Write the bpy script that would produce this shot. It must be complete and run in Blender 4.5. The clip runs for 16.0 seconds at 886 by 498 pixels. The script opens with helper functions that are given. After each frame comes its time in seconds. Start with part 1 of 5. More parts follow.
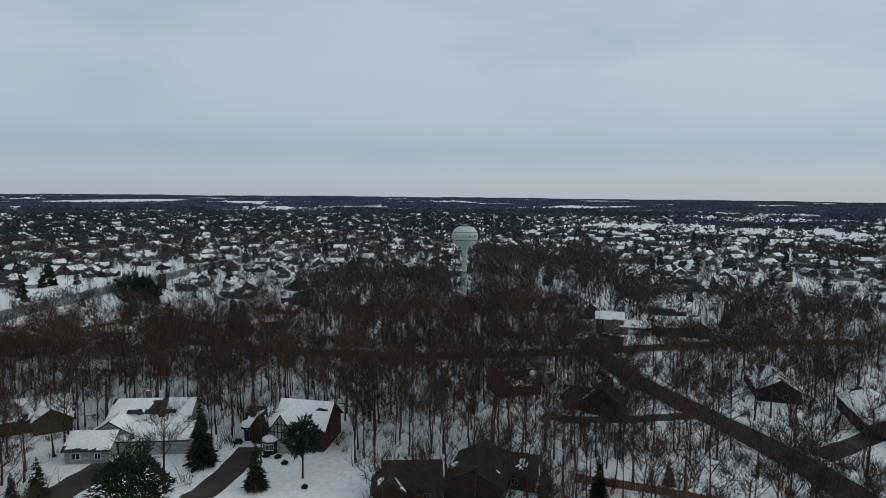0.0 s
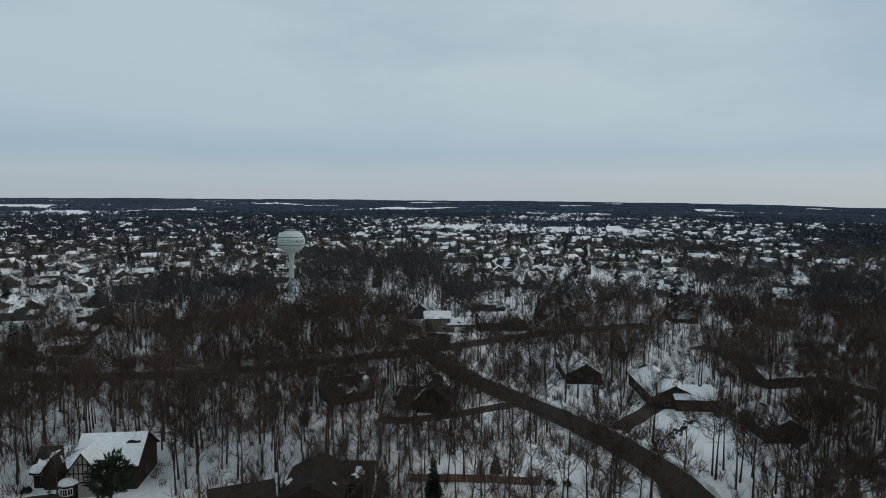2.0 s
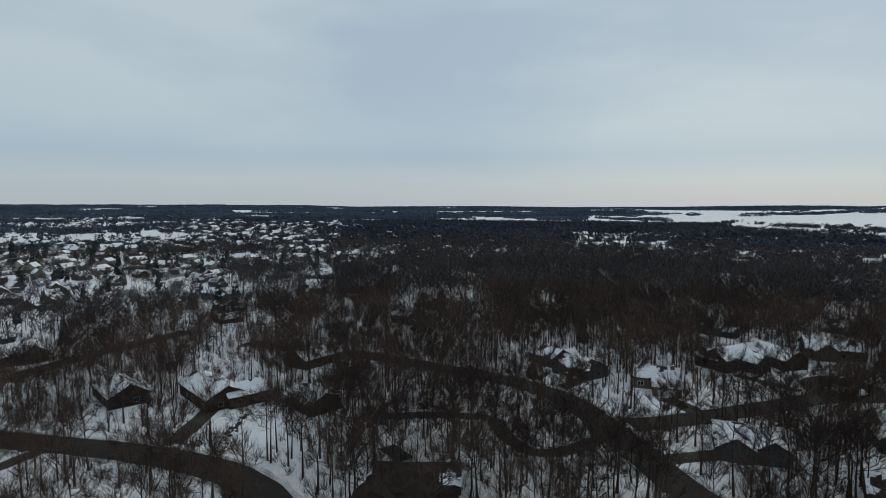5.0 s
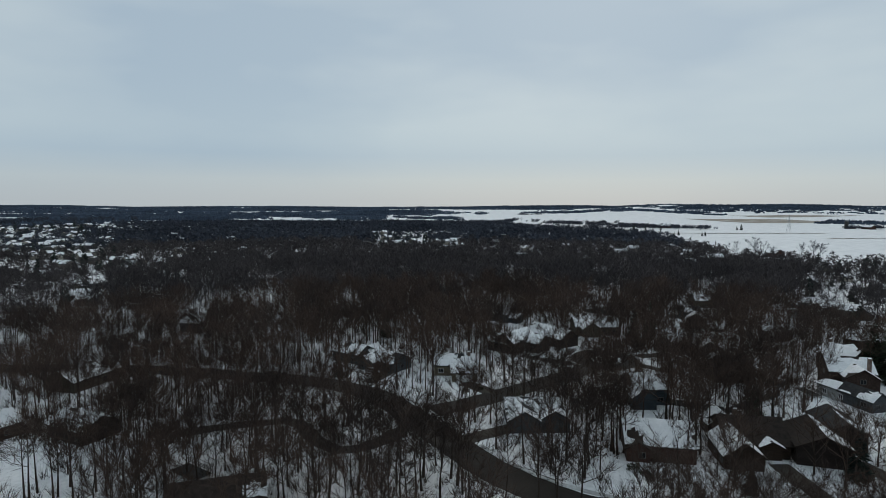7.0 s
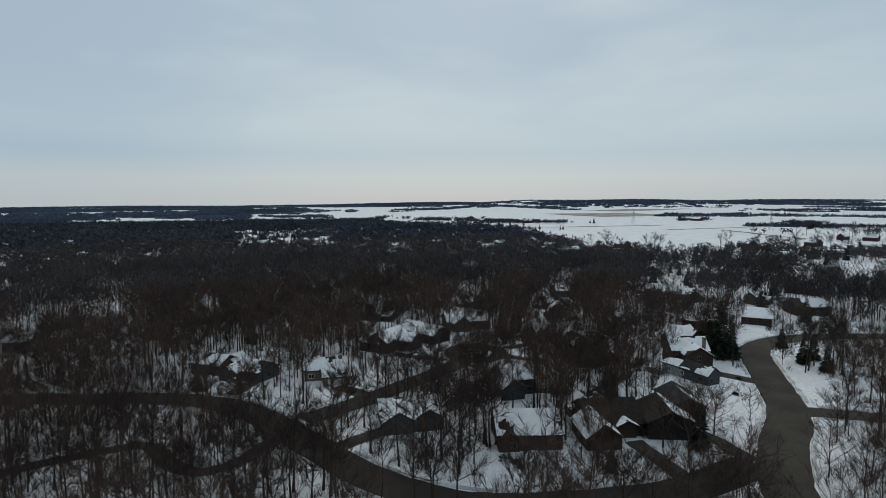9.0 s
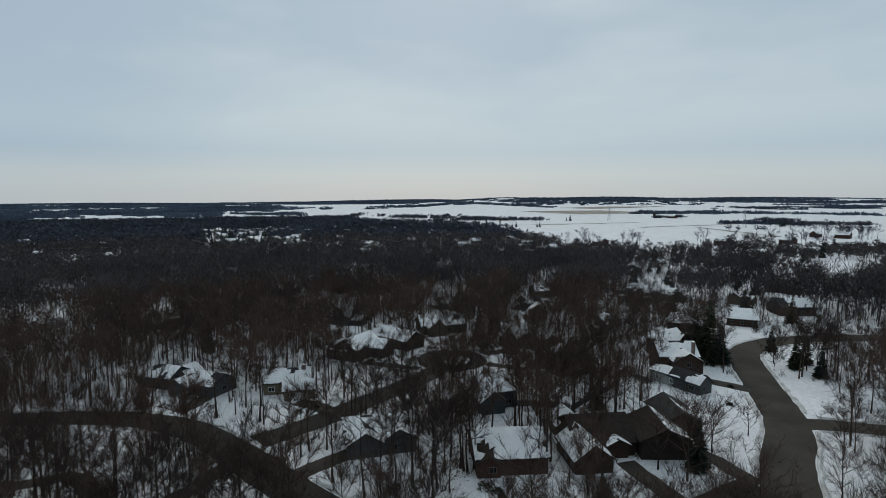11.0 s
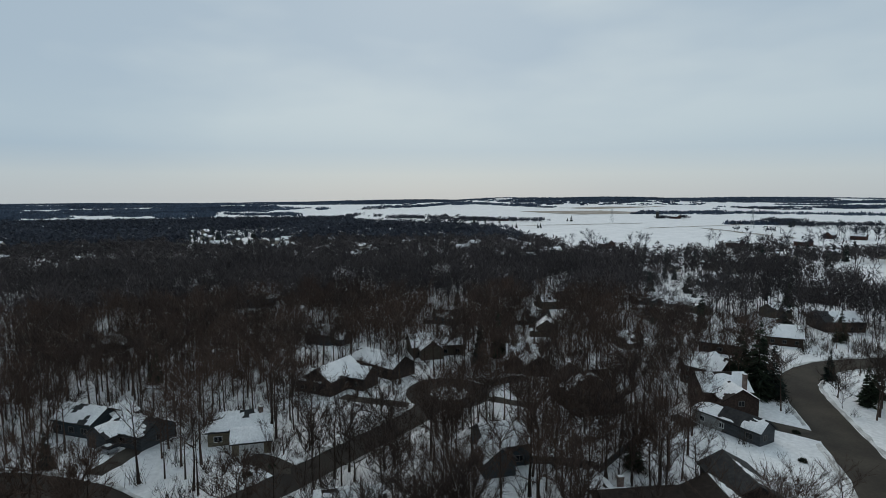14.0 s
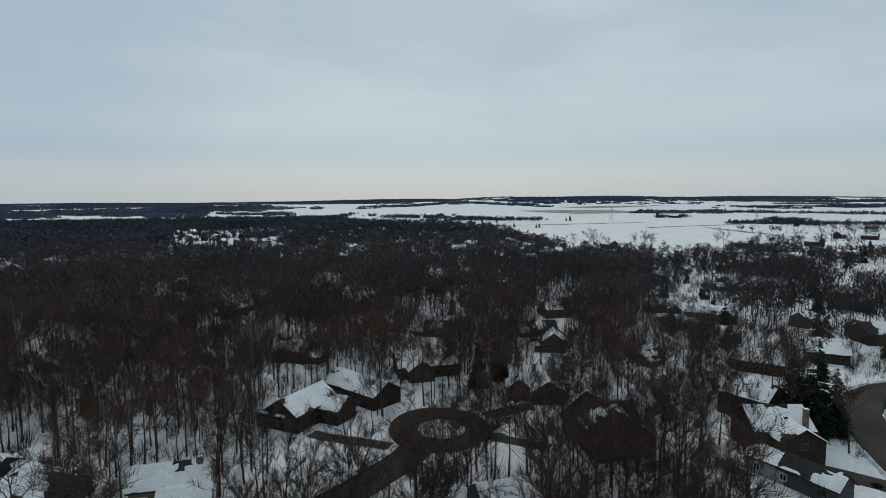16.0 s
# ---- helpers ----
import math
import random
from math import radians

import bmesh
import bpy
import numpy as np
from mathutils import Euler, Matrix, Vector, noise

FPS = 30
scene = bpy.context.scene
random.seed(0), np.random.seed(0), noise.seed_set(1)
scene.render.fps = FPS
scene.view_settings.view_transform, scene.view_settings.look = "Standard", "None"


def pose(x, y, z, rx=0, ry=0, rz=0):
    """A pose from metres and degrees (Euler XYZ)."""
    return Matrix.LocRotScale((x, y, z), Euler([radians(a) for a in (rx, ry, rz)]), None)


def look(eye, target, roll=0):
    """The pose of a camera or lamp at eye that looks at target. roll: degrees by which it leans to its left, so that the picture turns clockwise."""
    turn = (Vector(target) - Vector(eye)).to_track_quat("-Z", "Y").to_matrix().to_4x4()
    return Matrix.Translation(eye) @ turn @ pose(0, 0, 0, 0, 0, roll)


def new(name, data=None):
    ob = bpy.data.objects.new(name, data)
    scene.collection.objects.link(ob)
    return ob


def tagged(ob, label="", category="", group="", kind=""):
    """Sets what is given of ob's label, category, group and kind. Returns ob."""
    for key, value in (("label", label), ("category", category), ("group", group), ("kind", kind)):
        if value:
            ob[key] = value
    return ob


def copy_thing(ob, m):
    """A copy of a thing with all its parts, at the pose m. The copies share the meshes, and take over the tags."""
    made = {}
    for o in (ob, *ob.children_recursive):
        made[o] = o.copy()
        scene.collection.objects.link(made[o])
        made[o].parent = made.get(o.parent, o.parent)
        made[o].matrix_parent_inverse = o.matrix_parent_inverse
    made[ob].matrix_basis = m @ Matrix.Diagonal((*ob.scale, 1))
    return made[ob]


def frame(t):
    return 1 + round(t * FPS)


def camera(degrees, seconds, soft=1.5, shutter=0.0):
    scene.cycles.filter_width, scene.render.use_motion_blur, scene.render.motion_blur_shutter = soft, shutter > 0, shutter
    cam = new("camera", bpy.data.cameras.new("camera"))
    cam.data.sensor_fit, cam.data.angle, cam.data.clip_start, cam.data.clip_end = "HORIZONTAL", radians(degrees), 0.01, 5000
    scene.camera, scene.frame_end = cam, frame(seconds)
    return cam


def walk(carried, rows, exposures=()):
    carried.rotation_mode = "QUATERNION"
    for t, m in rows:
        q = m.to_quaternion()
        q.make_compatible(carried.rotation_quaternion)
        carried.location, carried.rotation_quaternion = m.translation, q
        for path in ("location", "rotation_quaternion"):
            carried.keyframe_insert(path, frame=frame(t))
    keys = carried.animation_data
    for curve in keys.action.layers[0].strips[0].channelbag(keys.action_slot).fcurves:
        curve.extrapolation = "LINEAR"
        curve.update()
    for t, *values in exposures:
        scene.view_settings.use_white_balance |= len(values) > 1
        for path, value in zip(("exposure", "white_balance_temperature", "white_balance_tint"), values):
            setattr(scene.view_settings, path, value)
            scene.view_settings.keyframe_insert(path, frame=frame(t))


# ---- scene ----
cam = camera(74.66, 16.0, soft=0.4)
EYE = 52.0
# seconds, place from the first eye in metres, yaw, pitch, roll
ROWS = [
    (0.0, 0.00, 0.00, -0.00, 0.07, -5.48, -0.58),
    (0.5, 0.00, 0.10, 0.12, -2.57, -5.40, -0.64),
    (1.0, -0.21, -0.10, 0.45, -6.46, -5.33, -0.60),
    (1.5, -0.28, -0.02, 0.71, -11.76, -5.24, -0.55),
    (2.0, -0.35, 0.16, 0.99, -16.86, -5.17, -0.51),
    (2.5, -0.24, -0.14, 1.18, -22.73, -5.10, -0.48),
    (3.0, -0.29, -0.57, 1.43, -29.84, -5.01, -0.42),
    (3.5, -0.76, -0.84, 1.57, -37.16, -4.93, -0.41),
    (4.0, -1.40, -1.25, 1.77, -45.04, -4.87, -0.37),
    (4.5, -1.96, -1.58, 1.75, -52.53, -4.79, -0.18),
    (5.0, -2.14, -1.71, 1.83, -60.14, -4.80, -0.09),
    (5.2, -2.24, -1.75, 1.86, -62.86, -4.81, -0.05),
    (7.3, -1.59, -1.00, 0.84, -82.10, -4.78, -0.20),
    (7.5, -1.46, -1.00, 0.87, -83.79, -4.81, -0.16),
    (8.0, -1.12, -1.03, 0.93, -87.94, -4.83, -0.01),
    (8.5, -0.24, -1.04, 0.97, -90.21, -4.91, 0.12),
    (9.0, 1.31, -1.35, 0.99, -92.38, -5.02, 0.24),
    (9.2, 1.99, -1.51, 0.99, -93.13, -5.08, 0.26),
    (11.3, 17.80, -3.18, 0.54, -94.72, -5.28, 0.15),
    (11.5, 19.76, -3.40, 0.62, -94.62, -5.28, 0.15),
    (12.0, 24.74, -3.93, 0.76, -94.63, -5.30, 0.13),
    (12.5, 29.94, -4.51, 0.72, -94.66, -5.31, 0.15),
    (13.0, 35.54, -5.23, 0.60, -94.66, -5.30, 0.15),
    (13.5, 41.15, -5.98, 0.37, -94.74, -5.30, 0.14),
    (14.0, 47.08, -6.78, 0.09, -94.88, -5.27, 0.18),
    (14.5, 53.38, -7.67, -0.14, -94.95, -5.27, 0.24),
    (15.0, 60.06, -8.53, -0.43, -95.04, -5.24, 0.24),
    (15.5, 66.55, -9.46, -0.74, -95.14, -5.25, 0.24),
    (16.0, 73.66, -10.43, -1.21, -95.22, -5.31, 0.24),
]
walk(cam, [(t, pose(x, y, EYE + z, 90 + pitch, roll, yaw)) for t, x, y, z, yaw, pitch, roll in ROWS])

# ---- world and light ----
world = bpy.data.worlds.new("overcast_winter_sky")
scene.world = world
world.use_nodes = True
wt = world.node_tree
wt.nodes.clear()


def wnode(kind, **values):
    n = wt.nodes.new(kind)
    for key, value in values.items():
        n.inputs[key].default_value = value
    return n


SUN_UP, SUN_ROUND = radians(32), radians(94)
w_out = wnode("ShaderNodeOutputWorld")
w_bg = wnode("ShaderNodeBackground", Strength=1.0)
w_sky = wnode("ShaderNodeTexSky")
w_sky.sky_type, w_sky.sun_disc = "NISHITA", False
w_sky.sun_elevation, w_sky.sun_rotation = SUN_UP, SUN_ROUND
w_dim = wnode("ShaderNodeMixRGB", Fac=1.0, Color2=(0.07, 0.07, 0.07, 1))
w_dim.blend_type = "MULTIPLY"
w_co = wnode("ShaderNodeTexCoord")
w_sep = wnode("ShaderNodeSeparateXYZ")
w_map = wnode("ShaderNodeMapping", Scale=(1.0, 1.0, 3.2))
w_cloud = wnode("ShaderNodeTexNoise", Scale=1.7, Detail=4.0, Roughness=0.5)
w_cloud_ramp = wnode("ShaderNodeValToRGB")
cr = w_cloud_ramp.color_ramp
cr.elements[0].position, cr.elements[0].color = 0.38, (0.415, 0.505, 0.588, 1)
cr.elements[1].position, cr.elements[1].color = 0.62, (0.55, 0.622, 0.66, 1)
w_low = wnode("ShaderNodeValToRGB")
lr = w_low.color_ramp
lr.elements[0].position, lr.elements[0].color = 0.0, (0.485, 0.522, 0.55, 1)
lr.elements[1].position, lr.elements[1].color = 0.22, (0.45, 0.54, 0.605, 1)
e = lr.elements.new(0.035)
e.color = (0.495, 0.548, 0.578, 1)
e = lr.elements.new(0.12)
e.color = (0.46, 0.55, 0.615, 1)
e = lr.elements.new(0.075)
e.color = (0.37, 0.47, 0.57, 1)
w_blend = wnode("ShaderNodeMapRange", **{"From Min": 0.0, "From Max": 0.20, "To Min": 0.92, "To Max": 0.0})
w_mix = wnode("ShaderNodeMixRGB")
w_all = wnode("ShaderNodeMixRGB", Fac=0.10)
# the overcast is brighter round the hidden sun
w_dot = wnode("ShaderNodeVectorMath")
w_dot.operation = "DOT_PRODUCT"
w_dot.inputs[1].default_value = (math.sin(SUN_ROUND) * math.cos(SUN_UP), math.cos(SUN_ROUND) * math.cos(SUN_UP), math.sin(SUN_UP))
w_glow = wnode("ShaderNodeMapRange", **{"From Min": -1.0, "From Max": 1.0, "To Min": 0.89, "To Max": 0.99})
w_lit = wnode("ShaderNodeVectorMath")
w_lit.operation = "SCALE"
w_tint = wnode("ShaderNodeValToRGB")
w_tint.color_ramp.elements[0].position, w_tint.color_ramp.elements[0].color = 0.25, (0.93, 0.995, 1.05, 1)
w_tint.color_ramp.elements[1].position, w_tint.color_ramp.elements[1].color = 0.95, (0.97, 1.0, 1.01, 1)
w_half = wnode("ShaderNodeMapRange", **{"From Min": -1.0, "From Max": 1.0})
w_tinted = wnode("ShaderNodeMixRGB", Fac=1.0)
w_tinted.blend_type = "MULTIPLY"
for a, b in (
    (w_co.outputs["Generated"], w_map.inputs["Vector"]),
    (w_map.outputs["Vector"], w_cloud.inputs["Vector"]),
    (w_cloud.outputs["Fac"], w_cloud_ramp.inputs["Fac"]),
    (w_co.outputs["Generated"], w_sep.inputs["Vector"]),
    (w_sep.outputs["Z"], w_low.inputs["Fac"]),
    (w_sep.outputs["Z"], w_blend.inputs["Value"]),
    (w_blend.outputs["Result"], w_mix.inputs["Fac"]),
    (w_cloud_ramp.outputs["Color"], w_mix.inputs["Color1"]),
    (w_low.outputs["Color"], w_mix.inputs["Color2"]),
    (w_sky.outputs["Color"], w_dim.inputs["Color1"]),
    (w_mix.outputs["Color"], w_all.inputs["Color1"]),
    (w_dim.outputs["Color"], w_all.inputs["Color2"]),
    (w_co.outputs["Generated"], w_dot.inputs[0]),
    (w_dot.outputs["Value"], w_glow.inputs["Value"]),
    (w_all.outputs["Color"], w_lit.inputs[0]),
    (w_glow.outputs["Result"], w_lit.inputs["Scale"]),
    (w_dot.outputs["Value"], w_half.inputs["Value"]),
    (w_half.outputs["Result"], w_tint.inputs["Fac"]),
    (w_lit.outputs["Vector"], w_tinted.inputs["Color1"]),
    (w_tint.outputs["Color"], w_tinted.inputs["Color2"]),
    (w_tinted.outputs["Color"], w_bg.inputs["Color"]),
    (w_bg.outputs["Background"], w_out.inputs["Surface"]),
):
    wt.links.new(a, b)
sun = new("sun", bpy.data.lights.new("sun", "SUN"))
sun.data.energy, sun.data.angle, sun.data.color = 0.6, radians(25), (1.0, 0.88, 0.74)
sun.matrix_world = look((0, 0, 0), (-math.sin(SUN_ROUND) * math.cos(SUN_UP), -math.cos(SUN_ROUND) * math.cos(SUN_UP), -math.sin(SUN_UP)))


# ---- materials ----
def material(name, c1, c2, scale=1.0, rough=0.8, bump=0.0, bump_scale=None, fine=None, metal=0.0, island=0.0, rand=0.0, stretch=(1, 1, 1), lo=0.35, hi=0.65):
    """Two colours mixed by noise in metres, a finer grain over them, and a bump."""
    m = bpy.data.materials.new(name)
    m.use_nodes = True
    t = m.node_tree
    b = t.nodes["Principled BSDF"]
    b.inputs["Roughness"].default_value, b.inputs["Metallic"].default_value = rough, metal
    b.inputs["Specular IOR Level"].default_value = 0.3
    co = t.nodes.new("ShaderNodeNewGeometry")
    mp = t.nodes.new("ShaderNodeMapping")
    mp.inputs["Scale"].default_value = stretch
    t.links.new(co.outputs["Position"], mp.inputs["Vector"])
    n1 = t.nodes.new("ShaderNodeTexNoise")
    n1.inputs["Scale"].default_value, n1.inputs["Detail"].default_value = scale, 5.0
    t.links.new(mp.outputs["Vector"], n1.inputs["Vector"])
    ramp = t.nodes.new("ShaderNodeMapRange")
    ramp.inputs["From Min"].default_value, ramp.inputs["From Max"].default_value = lo, hi
    t.links.new(n1.outputs["Fac"], ramp.inputs["Value"])
    mix = t.nodes.new("ShaderNodeMixRGB")
    mix.inputs["Color1"].default_value, mix.inputs["Color2"].default_value = (*c1, 1), (*c2, 1)
    t.links.new(ramp.outputs["Result"], mix.inputs["Fac"])
    last = mix.outputs["Color"]
    n2 = t.nodes.new("ShaderNodeTexNoise")
    n2.inputs["Scale"].default_value, n2.inputs["Detail"].default_value = fine or scale * 9, 3.0
    t.links.new(mp.outputs["Vector"], n2.inputs["Vector"])
    g = t.nodes.new("ShaderNodeMapRange")
    g.inputs["To Min"].default_value, g.inputs["To Max"].default_value = 0.72, 1.28
    t.links.new(n2.outputs["Fac"], g.inputs["Value"])
    mul = t.nodes.new("ShaderNodeVectorMath")
    mul.operation = "SCALE"
    t.links.new(last, mul.inputs[0])
    t.links.new(g.outputs["Result"], mul.inputs["Scale"])
    last = mul.outputs["Vector"]
    for amount, source, out in ((island, "ShaderNodeNewGeometry", "Random Per Island"), (rand, "ShaderNodeObjectInfo", "Random")):
        if amount:
            r = t.nodes.new(source)
            k = t.nodes.new("ShaderNodeMapRange")
            k.inputs["To Min"].default_value, k.inputs["To Max"].default_value = 1 - amount, 1 + amount
            t.links.new(r.outputs[out], k.inputs["Value"])
            s = t.nodes.new("ShaderNodeVectorMath")
            s.operation = "SCALE"
            t.links.new(last, s.inputs[0])
            t.links.new(k.outputs["Result"], s.inputs["Scale"])
            last = s.outputs["Vector"]
    t.links.new(last, b.inputs["Base Color"])
    if bump:
        nb = t.nodes.new("ShaderNodeTexNoise")
        nb.inputs["Scale"].default_value, nb.inputs["Detail"].default_value = bump_scale or scale * 4, 4.0
        t.links.new(mp.outputs["Vector"], nb.inputs["Vector"])
        bp = t.nodes.new("ShaderNodeBump")
        bp.inputs["Strength"].default_value, bp.inputs["Distance"].default_value = 0.6, bump
        t.links.new(nb.outputs["Fac"], bp.inputs["Height"])
        t.links.new(bp.outputs["Normal"], b.inputs["Normal"])
    return m


SNOW_GROUND = material("snow_ground", (0.745, 0.745, 0.74), (0.865, 0.86, 0.85), 0.06, 0.85, 0.25, 0.5, fine=0.9)
SNOW_ROOF = material("roof_snow", (0.81, 0.808, 0.80), (0.90, 0.895, 0.885), 0.5, 0.8, 0.05, 2.0, fine=3.0)
ASPHALT = material("asphalt", (0.0185, 0.0148, 0.0118), (0.033, 0.0265, 0.021), 0.12, 0.9, 0.01, 30, fine=2.0, stretch=(1, 1, 1))
ASPHALT_DRY = material("salted_asphalt", (0.034, 0.028, 0.021), (0.060, 0.050, 0.038), 0.1, 0.9, 0.01, 30, fine=1.6)
ASPHALT_SALT = material("pale_salted_asphalt", (0.12, 0.125, 0.13), (0.21, 0.215, 0.22), 0.1, 0.9, 0.01, 30, fine=1.6)
DRIVE = material("driveway_concrete", (0.034, 0.028, 0.022), (0.066, 0.056, 0.044), 0.15, 0.9, 0.01, 20, fine=1.5)
SLUSH = material("ploughed_snow", (0.42, 0.41, 0.39), (0.74, 0.73, 0.71), 0.25, 0.85, 0.15, 1.5, fine=2.5)
BARK = material("bark", (0.024, 0.0165, 0.012), (0.048, 0.034, 0.025), 0.3, 0.95, 0.02, 8, fine=5.0, rand=0.35)
TWIG = material("twigs", (0.041, 0.029, 0.0235), (0.088, 0.057, 0.043), 0.05, 0.95, fine=0.6, island=0.3)
# bluer twigs for the distance: haze put into the colour
TWIG_HAZED = material("twigs_haze_tinted", (0.027, 0.031, 0.042), (0.051, 0.057, 0.073), 0.012, 0.95, fine=0.25, island=0.35)
# half step from brown twigs to the haze-blue ones, also painted haze
TWIG_PART_HAZED = material("twigs_part_haze_tinted", (0.040, 0.0345, 0.0345), (0.073, 0.061, 0.060), 0.03, 0.95, fine=0.4, island=0.35)
# the blue is haze over the far woods, painted into the base colour
FAR_WOODS_HAZED = material("far_woods_haze_tinted", (0.040, 0.055, 0.082), (0.072, 0.096, 0.132), 0.004, 0.95, fine=0.05, island=0.3)
BRUSH = material("brush", (0.026, 0.020, 0.0155), (0.062, 0.050, 0.039), 0.08, 0.95, fine=0.8, island=0.4)
DEAD_LEAF = material("dead_oak_leaves", (0.050, 0.028, 0.016), (0.10, 0.055, 0.030), 0.3, 0.9, fine=3, island=0.4)
NEEDLES = material("spruce_needles", (0.010, 0.016, 0.013), (0.026, 0.040, 0.030), 0.5, 0.9, fine=4, island=0.4)
PINE = material("pine_needles", (0.013, 0.020, 0.012), (0.034, 0.046, 0.024), 0.5, 0.9, fine=4, island=0.4)
TRIM = material("weathered_trim", (0.09, 0.085, 0.08), (0.16, 0.155, 0.145), 1.0, 0.7)
GLASS = material("window_glass", (0.008, 0.009, 0.011), (0.016, 0.018, 0.021), 0.3, 0.25)
WHITE = material("white_paint", (0.62, 0.62, 0.60), (0.76, 0.76, 0.74), 1.0, 0.6)
BROWN_ROOF = material("brown_shingles", (0.020, 0.014, 0.011), (0.038, 0.026, 0.020), 1.2, 0.9, 0.03, 6, fine=8)
GREY_ROOF = material("grey_shingles", (0.024, 0.024, 0.025), (0.046, 0.045, 0.044), 1.2, 0.9, 0.03, 6, fine=8)
BRICK = material("brick", (0.032, 0.020, 0.016), (0.064, 0.040, 0.031), 2.0, 0.9, 0.02, 10, fine=9)
STONE = material("chimney_brick", (0.11, 0.075, 0.06), (0.20, 0.15, 0.125), 2.0, 0.9, 0.02, 8, fine=9)
FENCE_WOOD = material("red_brown_fence", (0.13, 0.052, 0.030), (0.22, 0.095, 0.054), 0.8, 0.85, 0.01, 20, fine=9)
FENCE_GREY = material("weathered_fence", (0.032, 0.030, 0.029), (0.064, 0.060, 0.057), 0.8, 0.9, 0.01, 20, fine=9)
STONES = material("field_stones", (0.018, 0.017, 0.016), (0.05, 0.047, 0.044), 0.8, 0.9, 0.03, 8, fine=6, rand=0.4)
TOWER = material("tower_paint", (0.44, 0.50, 0.46), (0.54, 0.59, 0.56), 0.15, 0.5, fine=0.8, stretch=(1, 1, 0.3))
TOWER_GREEN = material("tower_green", (0.035, 0.12, 0.08), (0.06, 0.16, 0.11), 0.5, 0.5)
STEEL = material("galvanised_steel", (0.22, 0.23, 0.24), (0.36, 0.37, 0.38), 1.0, 0.45, metal=0.7)
CAR_DARK = material("dark_car_paint", (0.012, 0.013, 0.016), (0.022, 0.023, 0.026), 1.0, 0.25)
CAR_GREY = material("silver_car_paint", (0.22, 0.23, 0.24), (0.32, 0.33, 0.34), 1.0, 0.3, metal=0.5)
RUBBER = material("tyre_rubber", (0.015, 0.015, 0.015), (0.03, 0.03, 0.03), 3.0, 0.9)
# blue-grey stands in for the haze in front of the horizon hills
HAZED_HILLS = material("distant_hills_haze_tinted", (0.045, 0.065, 0.088), (0.085, 0.11, 0.135), 0.0022, 1.0, fine=0.02, stretch=(1, 1, 9))
STUBBLE = material("stubble_field", (0.20, 0.165, 0.12), (0.42, 0.38, 0.33), 0.02, 0.95, fine=0.3)


def siding(name, c):
    return material(name, tuple(v * 0.78 for v in c), tuple(min(v * 1.15, 0.9) for v in c), 0.5, 0.8, 0.02, 3, fine=6, stretch=(1, 1, 5))


SIDING = {
    "brown": siding("brown_siding", (0.042, 0.025, 0.0165)),
    "dark": siding("dark_siding", (0.027, 0.019, 0.0155)),
    "beige": siding("beige_siding", (0.16, 0.135, 0.092)),
    "tan": siding("tan_siding", (0.085, 0.070, 0.052)),
    "grey": siding("grey_siding", (0.062, 0.066, 0.070)),
    "white": siding("white_siding", (0.32, 0.32, 0.31)),
    "stucco": siding("cream_stucco", (0.36, 0.34, 0.30)),
    "slate": siding("slate_blue_siding", (0.042, 0.054, 0.062)),
    "red": siding("red_brown_siding", (0.055, 0.024, 0.017)),
    "brick": BRICK,
}


# ---- mesh helpers ----
def part(name, bm, mat, parent=None, label=""):
    me = bpy.data.meshes.new(name)
    bm.to_mesh(me)
    bm.free()
    me.materials.append(mat)
    ob = new(name, me)
    if parent:
        ob.parent = parent
    if label:
        ob["label"] = label
    return ob


def soup(name, V, F, mat, parent=None):
    """A mesh from arrays of corners and triangles."""
    V, F = np.asarray(V, np.float32), np.asarray(F, np.int32)
    me = bpy.data.meshes.new(name)
    me.vertices.add(len(V))
    me.vertices.foreach_set("co", V.ravel())
    me.loops.add(F.size)
    me.loops.foreach_set("vertex_index", F.ravel())
    me.polygons.add(len(F))
    me.polygons.foreach_set("loop_start", np.arange(len(F), dtype=np.int32) * 3)
    me.polygons.foreach_set("loop_total", np.full(len(F), 3, np.int32))
    me.update(calc_edges=True)
    me.materials.append(mat)
    ob = new(name, me)
    if parent:
        ob.parent = parent
    return ob


def box(bm, x0, x1, y0, y1, z0, z1, bevel=0.0):
    r = bmesh.ops.create_cube(bm, size=1.0)
    for v in r["verts"]:
        v.co = Vector((x0 + (v.co.x + 0.5) * (x1 - x0), y0 + (v.co.y + 0.5) * (y1 - y0), z0 + (v.co.z + 0.5) * (z1 - z0)))
    if bevel:
        bmesh.ops.bevel(bm, geom=list({ed for v in r["verts"] for ed in v.link_edges}), offset=bevel, segments=1, affect="EDGES")
    return r["verts"]


def lathe(bm, profile, n=32, cx=0.0, cy=0.0):
    rings = [[bm.verts.new((cx + r * math.cos(2 * math.pi * i / n), cy + r * math.sin(2 * math.pi * i / n), z)) for i in range(n)] for r, z in profile]
    for a, b in zip(rings, rings[1:]):
        for i in range(n):
            f = bm.faces.new((a[i], a[(i + 1) % n], b[(i + 1) % n], b[i]))
            f.smooth = True
    bm.faces.new(list(reversed(rings[0])))
    bm.faces.new(rings[-1])


